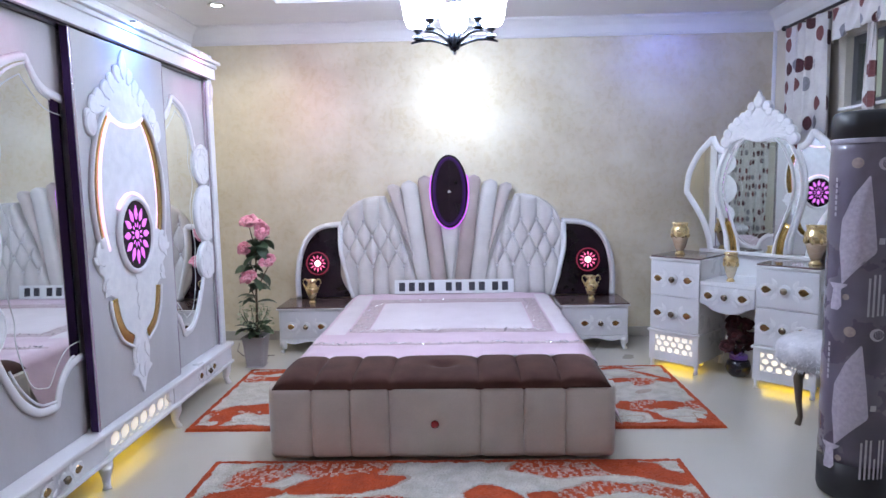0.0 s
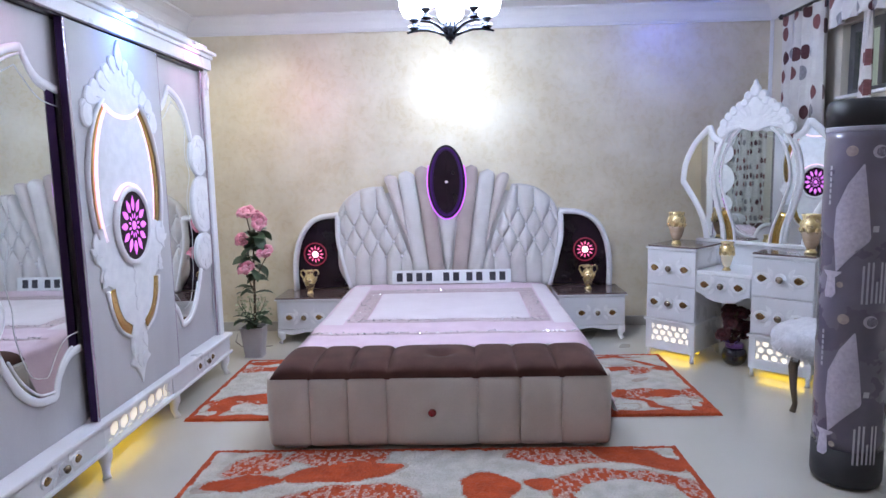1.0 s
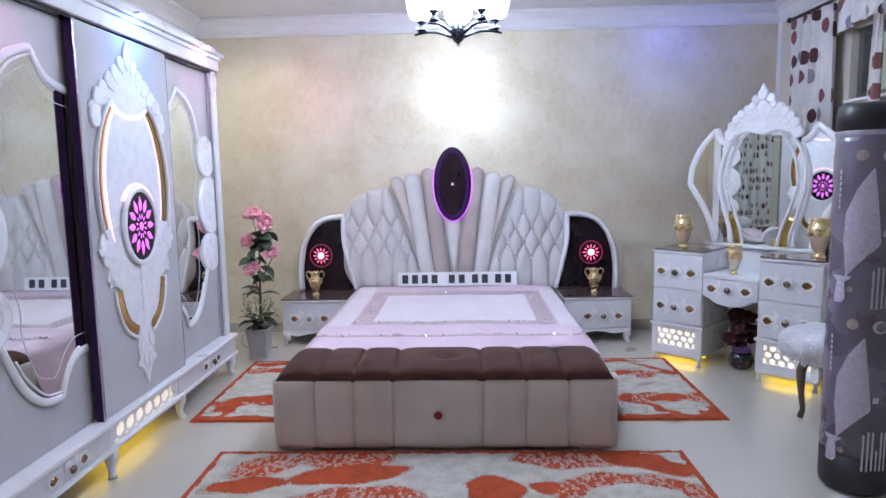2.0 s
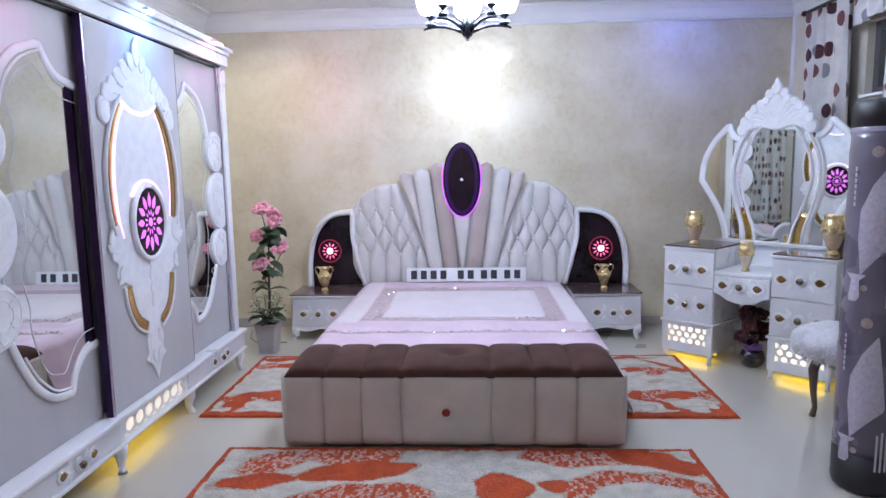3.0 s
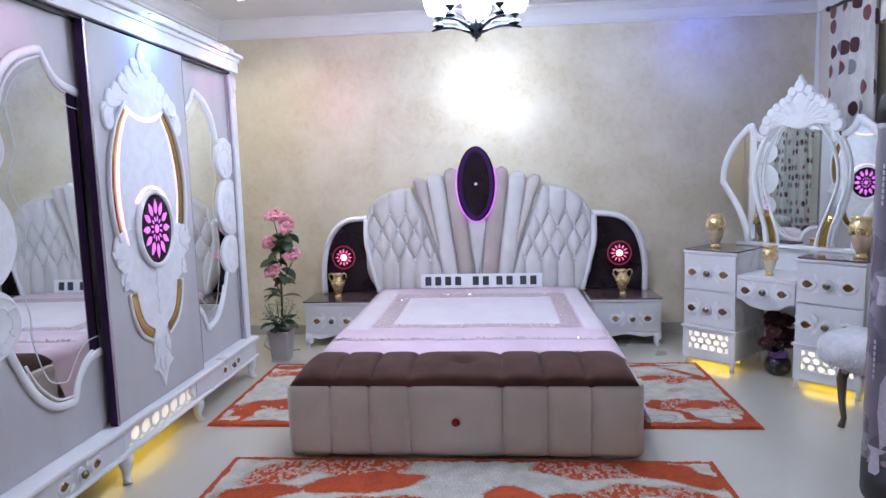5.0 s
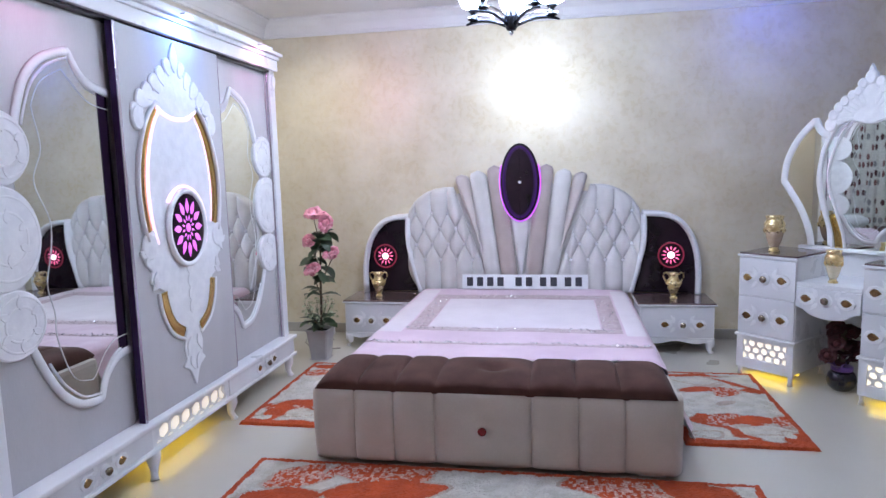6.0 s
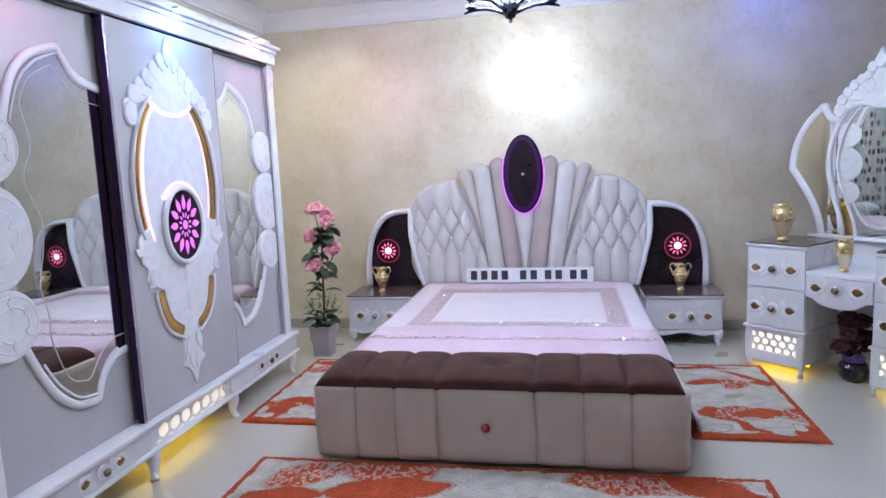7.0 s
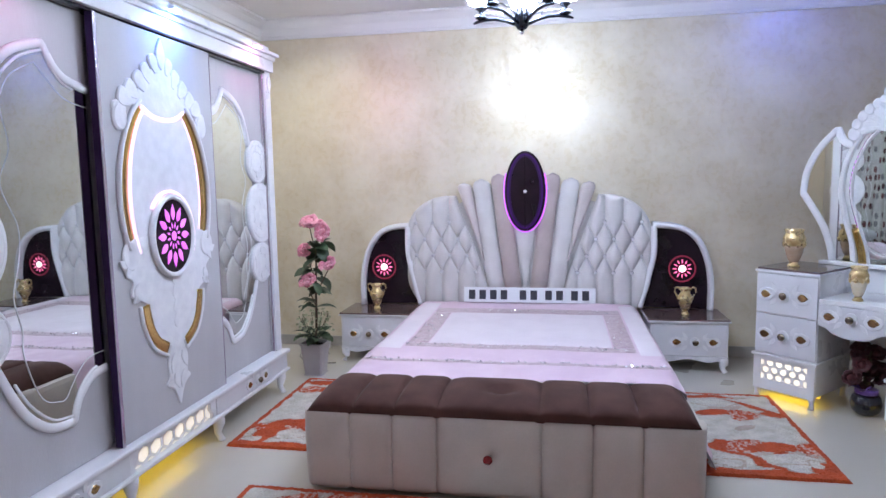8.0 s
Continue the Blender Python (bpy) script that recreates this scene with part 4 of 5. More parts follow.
# middle door
mid = part("sliding_door", box(-0.421, 0.447, 0.0, 0.03, 0.288, 2.111, 0.003), M["panel"], ward, "white middle sliding door with a lit carved oval")
part("door_edge", box(-0.436, -0.422, -0.004, 0.031, 0.288, 2.111, 0.002), M["edge"], mid, "dark violet metal door edge")
part("door_profile", box(-0.437, -0.421, -0.009, -0.0045, 0.288, 2.111, 0.001), M["profile"], mid)
part("door_edge", box(0.448, 0.454, 0.0, 0.044, 0.288, 2.111, 0.002), M["profile"], mid)


def oval_arc(a, b, z0, lo, hi, steps=24):
    """Right half of an oval between two heights, from low to high."""
    out = []
    for i in range(steps + 1):
        z = lo + (hi - lo) * i / steps
        out.append((a * math.sqrt(max(0, 1 - ((z - z0) / b) ** 2)), z))
    return out


ZO = 1.36
inner_r = oval_arc(0.266, 0.454, ZO, 1.13, 1.735)
part("embossed_panel", plate(inner_r + smooth_line([(0.145, 1.735), (0.08, 1.72), (0, 1.714), (-0.08, 1.72), (-0.145, 1.735)]) + flip(inner_r), 0.0, -0.006, 0.002), M["embossed"], mid, "white embossed oval panel")
for sg in (-1, 1):
    part("gold_band", band([(sg * a, b) for a, b in oval_arc(0.317, 0.476, ZO, 1.13, 1.79)], 0.060, 0.0, -0.004), M["gold"], mid, "gold mirror band", True)
    part("oval_rim", band([(sg * a, b) for a, b in oval_arc(0.352, 0.495, ZO, 1.13, 1.79)], 0.014, 0.0, -0.022), M["lacquer"], mid, smooth=True)
    part("light_strip", band([(sg * a, b) for a, b in oval_arc(0.277, 0.459, ZO, 1.11, 1.745)], 0.014 if sg < 0 else 0.006, 0.0, -0.012 if sg < 0 else -0.0065), M["led_pink"], mid, "glowing pink-white strip", True)
part("light_strip", band(smooth_line([(-0.165, 1.765), (-0.09, 1.728), (0, 1.716), (0.09, 1.728), (0.165, 1.765)]), 0.020, 0.0, -0.012), M["led_pink"], mid, "glowing pink-white strip", True)

# plume crest of rounded overlapping lobes
crest = part("crest", plate(smooth_line([(-0.17, 1.765), (-0.23, 1.775), (-0.15, 1.87), (-0.075, 1.94), (0, 2.0), (0.075, 1.94), (0.15, 1.87), (0.23, 1.775), (0.17, 1.765), (0.09, 1.735), (0, 1.722), (-0.09, 1.735), (-0.17, 1.765)])[:-1], 0.0, -0.0085, 0.004), M["carved"], mid, "white carved plume crest")
for k, (a, z, ln, w, ang) in enumerate(((0.27, 1.755, 0.088, 0.09, 115), (0.225, 1.775, 0.098, 0.088, 72), (0.18, 1.80, 0.10, 0.082, 55), (0.13, 1.835, 0.10, 0.078, 40), (0.085, 1.872, 0.10, 0.072, 28), (0.04, 1.925, 0.09, 0.066, 20))):
    for sg in (-1, 1):
        part("crest_lobe", plate(turned(lobe_outline(ln, w), sg * a, z, sg * ang), -0.001, -0.011 - 0.0025 * (k % 2), 0.006), M["carved"], crest)
part("crest_lobe", plate(turned(leaf_outline(0.15, 0.07), 0, 1.945, 0), -0.004, -0.015, 0.004), M["carved"], crest)
for sg in (-1, 1):
    part("crest_scroll", plate(ellipse(sg * 0.315, 1.705, 0.046, 0.058, 24), 0.0, -0.016, 0.007), M["carved"], crest)

# lower shield and lit rosette
sh_r = smooth_line([(0.20, 1.19), (0.29, 1.17), (0.355, 1.10), (0.335, 1.02), (0.30, 0.985), (0.315, 0.93), (0.265, 0.90), (0.205, 0.86), (0.165, 0.74), (0.10, 0.655), (0.055, 0.64)], 5)
shield = part("shield", plate(sh_r + smooth_line([(0.055, 0.64), (0.085, 0.56), (0.075, 0.49), (0.10, 0.455), (0.045, 0.42), (0.005, 0.335)], 4) + flip(smooth_line([(0.055, 0.64), (0.085, 0.56), (0.075, 0.49), (0.10, 0.455), (0.045, 0.42), (0.005, 0.335)], 4)) + flip(sh_r), 0.0, -0.009, 0.004), M["carved"], mid, "white carved shield below the oval")
for sg in (-1, 1):
    part("gold_crescent", band([(sg * a, b) for a, b in smooth_line([(0.222, 0.87), (0.205, 0.78), (0.155, 0.69), (0.075, 0.635)], 6)], 0.062, -0.004, -0.0105), M["gold"], shield, "gold crescent inlay", True)
    part("crescent_rim", band([(sg * a, b) for a, b in smooth_line([(0.258, 0.87), (0.238, 0.765), (0.176, 0.658), (0.075, 0.598)], 6)], 0.016, 0.0, -0.014), M["lacquer"], shield, smooth=True)
    for z, a, ln, ang in ((1.09, 0.30, 0.09, 150), (0.98, 0.27, 0.08, 165), (0.60, 0.03, 0.10, 160), (0.50, 0.04, 0.09, 200), (1.06, 0.33, 0.06, 60), (0.93, 0.25, 0.07, 120)):
        part("shield_leaf", plate(turned(leaf_outline(ln, 0.04), sg * a, z, sg * ang), -0.008, -0.014, 0.003), M["carved"], shield)
    part("shield_scroll", plate(ellipse(sg * 0.305, 1.105, 0.055, 0.065, 24), -0.008, -0.015, 0.005), M["carved"], shield)
for z in (0.93, 0.86, 0.79, 0.72):
    part("shield_leaf", plate(turned(leaf_outline(0.07, 0.035), 0.0, z, 0), -0.008, -0.012, 0.002), M["carved"], shield)
part("rosette_light", band(ellipse(0.0, 1.168, 0.185, 0.213, 40, -25, 140), 0.011, -0.006, -0.022), M["led_pink"], mid, "glowing pink-white ring", True)
part("rosette_rim", band(ellipse(0.0, 1.168, 0.160, 0.188, 48), 0.026, -0.010, -0.034, True), M["lacquer"], mid, smooth=True)
ros = part("rosette_panel", plate(ellipse(0.0, 1.168, 0.150, 0.178, 40), -0.010, -0.024, 0.002), M["black"], mid, "dark oval panel with a lit flower")
rosette(ros, 0.0, 1.168, -0.0245, 0.125, 0.152, M["led_magenta"], M["led_magenta"])


# ---- nightstands with arched back panels ----
def nightstand(sg):
    """sg = -1 or 1: the outer side. Local x runs from the bed's middle line."""
    ns = thing("nightstand", pose(CX + 0.011, 0, 0), "white carved nightstand with a mauve-brown top and arched dark back panel", "nightstand", "nightstands beside the bed")

    def P(pts):
        return [(sg * a, b) for a, b in pts]
    xi, xo = 0.90, 1.44
    a, b = sorted((sg * xi, sg * xo))
    body = part("body", box(a, b, 5.285, 5.69, 0.10, 0.366, 0.003), M["lacquer"], ns)
    a2, b2 = sorted((sg * (xi - 0.02), sg * (xo + 0.015)))
    part("top", box(a2, b2, 5.262, 5.69, 0.3665, 0.376, 0.002), M["lacquer"], ns)
    part("top_panel", box(a2 + 0.006, b2 - 0.006, 5.270, 5.69, 0.3765, 0.388, 0.003), M["brown_top"], ns, "glossy mauve-brown top")
    dr = part("drawer", box(a + 0.012, b - 0.012, 5.272, 5.284, 0.125, 0.355, 0.003), M["satin"], ns)
    drawer_ornament(dr, sg * 1.21, 0.225, 5.2715, 0.125, 1.2)
    apron = [(a, 0.12)] + smooth_line([(a, 0.055), (a + 0.05, 0.085), (a + 0.13, 0.075), (a + 0.265, 0.098), (a + 0.40, 0.075), (a + 0.48, 0.085), (b, 0.055)], 5) + [(b, 0.12)]
    part("apron", plate(apron, 5.30, 5.276, 0.003), M["carved"], ns)
    for fx in (a + 0.03, b - 0.03):
        cabriole_foot(ns, fx, 5.30, 0.10, 1 if fx > (a + b) / 2 else -1)
        cabriole_foot(ns, fx, 5.66, 0.10, 1 if fx > (a + b) / 2 else -1)
    inner = smooth_line([(0.872, 0.40), (0.922, 0.60), (0.970, 0.82), (0.968, 1.035)], 6)
    outer = smooth_line([(1.372, 0.389), (1.372, 0.60), (1.335, 0.80), (1.255, 0.945), (1.14, 1.022), (0.960, 1.043)], 6)
    outer = [(x + (0.022 if sg > 0 else -0.010) * min(1.0, max(0.0, (x - 0.96) / 0.3)), z) for x, z in outer]
    back = part("back_panel", plate(P(inner + outer[::-1]), 5.735, 5.672, 0.004), M["black"], ns, "dark glossy arched panel")
    part("arch_frame", band(P(outer), 0.046, 5.735, 5.612), M["lacquer"], ns, "white arch frame", True)
    part("arch_frame", band(P(inner), 0.046, 5.735, 5.600), M["lacquer"], ns, "white arch frame", True)
    part("rosette_ring", band(ellipse(sg * 1.185, 0.70, 0.097, 0.099, 36), 0.012, 5.672, 5.666, True), M["led_dim"], back, "dim rose ring", True)
    rosette(back, sg * 1.185, 0.70, 5.6715, 0.078, 0.080, M["led_rose"], M["led_rose_core"], slim=True)
    part("lit_core", plate(ellipse(sg * 1.185, 0.70, 0.026, 0.026, 20), 5.669, 5.665, 0.001), M["led_rose_core"], back)
    return ns


nightstand(-1)
nightstand(1)


def urn(name, m, h, body_m, trim_m, label, wide=0.32, handles=True, neck=1.0):
    """A turned vase with foot, belly, neck and two curled handles."""
    v = thing(name, m, label, "vase", "vases on the furniture")
    w = wide * h
    low = [(0.001, 0), (0.50, 0), (0.52, 0.03), (0.40, 0.07), (0.34, 0.12)]
    mid_ = [(0.34, 0.12), (0.52, 0.24), (0.72, 0.38), (0.86, 0.52), (0.90, 0.60), (0.84, 0.68)]
    top_ = [(0.84, 0.68), (0.72, 0.74), (0.62 * neck, 0.80), (0.60 * neck, 0.86), (0.68 * neck, 0.95), (0.74 * neck, 1.0), (0.62 * neck, 1.0), (0.50 * neck, 0.9), (0.45, 0.82)]
    if neck != 1.0:
        mid_ = [(0.34, 0.12), (0.50, 0.20), (0.66, 0.34), (0.76, 0.48), (0.80, 0.56)]
        top_ = [(0.80, 0.56), (0.92, 0.66), (0.94, 0.76), (0.84, 0.83), (0.74, 0.87), (0.76, 0.94), (0.86, 1.0), (0.72, 1.0), (0.62, 0.9), (0.5, 0.84)]
    for nm, prof, mm in (("foot", low, trim_m), ("belly", mid_, body_m), ("neck", top_, trim_m)):
        part(nm, lathe([(r * w, z * h) for r, z in prof], 24), mm, v, smooth=True)
    for k in range(8):
        c, s = math.cos(k * math.pi / 4), math.sin(k * math.pi / 4)
        part("relief", ball((c * w * 0.86, s * w * 0.86, h * 0.60), w * 0.18, w * 0.18, h * 0.09, 1), trim_m, v)
    if handles:
        for sg in (-1, 1):
            pts = [(sg * w * r, 0, h * z) for r, z in ((0.60, 0.92), (0.88, 1.02), (1.22, 0.97), (1.26, 0.84), (1.04, 0.72), (0.86, 0.60))]
            part("handle", tube(pts, w * 0.11, 8), trim_m, v, smooth=True)
    return v


urn("gold_vase", pose(CX - 1.185, 5.47, 0.3885), 0.20, M["gilt"], M["gilt"], "small gilt vase with curled handles on the nightstand", 0.30)
urn("gold_vase", pose(CX + 1.185, 5.47, 0.3885), 0.20, M["gilt"], M["gilt"], "small gilt vase with curled handles on the nightstand", 0.30)


# ---- dressing table, set across the corner ----
VU, VZ = 1.13, 0.83
van = thing("dressing_table", pose(1.447, 4.828, 0, 0, 0, -45), "white carved dressing table with two drawer chests and lit honeycomb panels", "dressing table")


def chest(x0, x1):
    part("chest_body", box(x0, x1, 0.014, 0.45, 0.075, VZ - 0.022, 0.003), M["lacquer"], van)
    part("chest_top", box(x0 - 0.008, x1 + 0.008, -0.006, 0.46, VZ - 0.0215, VZ - 0.008, 0.003), M["lacquer"], van)
    part("top_panel", box(x0 + 0.002, x1 - 0.002, 0.004, 0.455, VZ - 0.0075, VZ + 0.004, 0.002), M["brown_top"], van, "glossy mauve-brown top")
    for z0, z1 in ((0.552, 0.800), (0.297, 0.545)):
        d = part("drawer", box(x0 + 0.004, x1 - 0.004, 0.0, 0.0135, z0, z1, 0.003), M["satin"], van)
        drawer_ornament(d, (x0 + x1) / 2 - 0.01, (z0 + z1) / 2 - 0.005, -0.0005, 0.112, 1.25)
    part("ledge", box(x0 - 0.012, x1 + 0.012, -0.014, 0.45, 0.272, 0.290, 0.005), M["lacquer"], van)
    part("lattice_panel", box(x0 + 0.003, x1 - 0.003, 0.010, 0.0135, 0.085, 0.271, 0), M["led_warm_dim"], van, "warm light behind the lattice")
    part("lattice", hex_lattice(x0 + 0.02, x1 - 0.02, 0.1235, 0.252, 0.001, (x1 - x0 - 0.04) / 6.0, 0.044, 0.64), M["lacquer"], van, "white pierced honeycomb lattice")
    frame = box(x0, x0 + 0.046, -0.003, 0.0095, 0.06, 0.271, 0.002)
    box(x1 - 0.046, x1, -0.003, 0.0095, 0.06, 0.271, 0.002, frame)
    box(x0 + 0.046, x1 - 0.046, -0.003, 0.0095, 0.06, 0.127, 0.002, frame)
    box(x0 + 0.046, x1 - 0.046, -0.003, 0.0095, 0.247, 0.271, 0.002, frame)
    part("lattice_frame", frame, M["lacquer"], van)
    for fx in (x0 + 0.02, x1 - 0.02):
        for fy in (0.015, 0.42):
            part("foot", tube([(fx, fy, 0.076), (fx, fy, 0.03), (fx, fy - 0.004, 0.0)], [0.02, 0.013, 0.017], 10), M["lacquer"], van, smooth=True)
    # strip made taller than an LED strip, to imitate the lit face behind it
    part("under_light", box(x0 + 0.03, x1 - 0.03, 0.13, 0.15, 0.040, 0.074, 0), M["led_yellow"], van, "yellow light strip under the chest, tall to imitate the lit back")
    area_lamp("under_chest_lamp", van.matrix_world @ pose((x0 + x1) / 2, 0.09, 0.056), x1 - x0 - 0.06, 0.06, 0.30, (1.0, 0.74, 0.06))


chest(0.0, 0.375)
chest(0.748, VU)
part("table_shelf", box(0.376, 0.747, 0.004, 0.44, 0.655, 0.680, 0.004), M["lacquer"], van)
part("table_back", box(0.376, 0.747, 0.43, 0.455, 0.30, VZ - 0.005, 0.003), M["lacquer"], van)
fr = [(0.378, 0.652), (0.378, 0.525)] + smooth_line([(0.378, 0.525), (0.42, 0.512), (0.47, 0.482), (0.562, 0.468), (0.655, 0.482), (0.70, 0.512), (0.745, 0.525)], 5)[1:] + [(0.745, 0.652)]
dt = part("drawer", plate(fr, 0.06, 0.0, 0.004), M["satin"], van)
drawer_ornament(dt, 0.555, 0.585, -0.0005, 0.115, 1.25)

# mirror with wings, on the back of the table
mir = thing("vanity_mirror", pose(1.447, 4.828, 0, 0, 0, -45) @ pose(0.590, 0.39, VZ + 0.005, 0, 0, -6.9), "white carved three-part dressing mirror with gold bands", "mirror")
part("mirror_rail", box(-0.42, 0.42, -0.02, 0.03, 0.0, 0.022, 0.004), M["lacquer"], mir)
mi = smooth_line([(0.125, 0.02), (0.142, 0.12), (0.195, 0.27), (0.245, 0.44), (0.232, 0.60), (0.172, 0.75), (0.11, 0.82)], 5)
mo = smooth_line([(0.205, 0.02), (0.215, 0.12), (0.26, 0.27), (0.300, 0.45), (0.285, 0.62), (0.22, 0.77), (0.15, 0.85)], 5)
part("centre_mirror", plate(mi + flip(mi), 0.012, 0.008, 0.001), M["mirror"], mir, "shaped centre mirror")
part("back_board", plate([(a, b) for a, b in mo] + flip(mo), 0.030, 0.013, 0.002), M["lacquer"], mir)
for sg in (-1, 1):
    def P(pts, s=sg):
        return [(s * a, b) for a, b in pts]
    mm = [((a + c) / 2, (b + d) / 2) for (a, b), (c, d) in zip(mi, mo)]
    part("mirror_band", band(P(mm[len(mm) // 3 - 1:]), 0.050, 0.0125, 0.008), M["mirror"], mir, "narrow mirror band")
    part("gold_band", band(P(mm[:len(mm) // 3]), 0.050, 0.0125, 0.008), M["gold"], mir, "gold mirror band", True)
    part("inner_rim", band(P(mi), 0.016, 0.014, -0.004), M["lacquer"], mir, smooth=True)
    part("outer_rim", band(P(mo), 0.020, 0.014, -0.006), M["lacquer"], mir, smooth=True)
    wing_in = smooth_line([(0.225, 0.03), (0.24, 0.15), (0.28, 0.28), (0.318, 0.45), (0.30, 0.62), (0.255, 0.74)], 5)
    wing_out = smooth_line([(0.355, 0.02), (0.378, 0.13), (0.44, 0.27), (0.562, 0.445)], 6) + smooth_line([(0.565, 0.455), (0.545, 0.59), (0.47, 0.735), (0.36, 0.845)], 6)
    top_dip = smooth_line([(0.355, 0.848), (0.325, 0.785), (0.285, 0.755), (0.255, 0.752)], 4)
    part("wing_mirror", plate(P(wing_in + flip(flip(top_dip))[::-1] + wing_out[::-1]), 0.028, 0.022, 0.001), M["mirror"], mir, "shaped wing mirror")
    part("wing_frame", band(P(wing_out + top_dip), 0.046, 0.030, 0.012), M["lacquer"], mir, smooth=True)
    part("wing_frame", band(P(wing_in), 0.03, 0.030, 0.006), M["lacquer"], mir, smooth=True)
crest_low = smooth_line([(-0.19, 0.80), (-0.11, 0.825), (0, 0.80), (0.11, 0.825), (0.19, 0.80)], 5)
cr = part("crest", plate(crest_low + smooth_line([(0.225, 0.83), (0.20, 0.89), (0.16, 0.94), (0.11, 0.975), (0.05, 1.00), (0, 1.05), (-0.05, 1.00), (-0.11, 0.975), (-0.16, 0.94), (-0.20, 0.89), (-0.225, 0.83)], 4), 0.016, -0.014, 0.006), M["carved"], mir, "white carved scalloped crest")
CREST = ((0.236, 0.812, 0.042), (0.222, 0.868, 0.034), (0.190, 0.914, 0.034), (0.152, 0.951, 0.032), (0.112, 0.982, 0.030), (0.072, 1.002, 0.028), (0.052, 1.046, 0.032))
for k, (x, z, rad) in enumerate(CREST):
    for sg in (-1, 1):
        part("crest_lobe", plate(ellipse(sg * x, z, rad, rad * 1.08, 22), 0.010, -0.018 - 0.004 * (k % 2), 0.009), M["carved"], cr)
        if k < 6:
            part("crest_leaf", plate(turned(leaf_outline(0.11, 0.026), sg * x * 0.40, 0.845 + 0.06 * (z - 0.82) / 0.18, sg * (96 - 15 * k)), -0.012, -0.0175, 0.003), M["carved"], cr)
part("crest_lobe", plate(ellipse(0, 1.078, 0.036, 0.044, 20), 0.008, -0.026, 0.009), M["carved"], cr)
part("crest_leaf", plate(turned(leaf_outline(0.075, 0.036), 0, 1.082, 0), 0.004, -0.022, 0.006), M["carved"], cr)

VM = pose(1.447, 4.828, 0, 0, 0, -45)
urn("taupe_vase", VM @ pose(0.14, 0.17, VZ + 0.0045), 0.235, M["taupe_glaze"], M["gilt"], "taupe and gold vase on the dressing table", 0.30, False, 1.28)
urn("taupe_vase", VM @ pose(1.045, 0.17, VZ + 0.0045), 0.25, M["taupe_glaze"], M["gilt"], "taupe and gold vase on the dressing table", 0.30, False, 1.28)
urn("cream_vase", VM @ pose(0.54, 0.11, 0.6805), 0.20, M["cream_glaze"], M["gilt"], "small cream and gold vase on the table shelf", 0.27, False, 1.28)


# ---- chandelier ----
ch = thing("chandelier", pose(0.035, 3.75, 0), "black chrome chandelier with five lit frosted glass shades", "chandelier")
part("stem", tube([(0, 0, 2.24), (0, 0, H + 0.215)], 0.011, 10), M["iron"], ch)
part("ceiling_rose", lathe([(0.07, H + 0.19), (0.075, H + 0.205), (0.06, H + 0.219)], 24), M["chrome"], ch)
part("hub", lathe([(0.004, 2.128), (0.022, 2.130), (0.034, 2.150), (0.039, 2.185), (0.038, 2.222), (0.034, 2.228), (0.012, 2.232)], 20), M["iron"], ch, smooth=True)
part("finial", ball((0, 0, 2.118), 0.012), M["chrome"], ch)
for k in range(5):
    an = radians(72 * k + 18)
    c, s = math.cos(an), math.sin(an)
    arm = [(0.034, 2.158), (0.08, 2.180), (0.135, 2.196), (0.19, 2.200), (0.235, 2.195), (0.258, 2.188)]
    part("arm", tube([(r * c, r * s, z) for r, z in arm], [0.008, 0.009, 0.009, 0.009, 0.008, 0.005], 8), M["iron"], ch, smooth=True)
    rod_line = [(0.036, 2.196), (0.09, 2.214), (0.15, 2.226), (0.205, 2.228), (0.25, 2.222)]
    part("arm_rod", tube([(r * c, r * s, z) for r, z in rod_line], 0.0045, 6), M["chrome"], ch)
    part("arm_post", tube([(0.10 * c, 0.10 * s, 2.186), (0.10 * c, 0.10 * s, 2.217)], 0.003, 6), M["chrome"], ch)
    cup = part("cup", lathe([(0.010, 2.202), (0.030, 2.208), (0.026, 2.218), (0.012, 2.228), (0.012, 2.240), (0.030, 2.256), (0.028, 2.262)], 16, 0.215 * c, 0.215 * s), M["iron"], ch, smooth=True)
    part("shade", lathe([(0.026, 2.263), (0.060, 2.278), (0.078, 2.323), (0.084, 2.38), (0.094, 2.42), (0.084, 2.415), (0.03, 2.35)], 18, 0.215 * c, 0.215 * s), M["lamp_white"], cup, "glowing frosted glass shade", True)


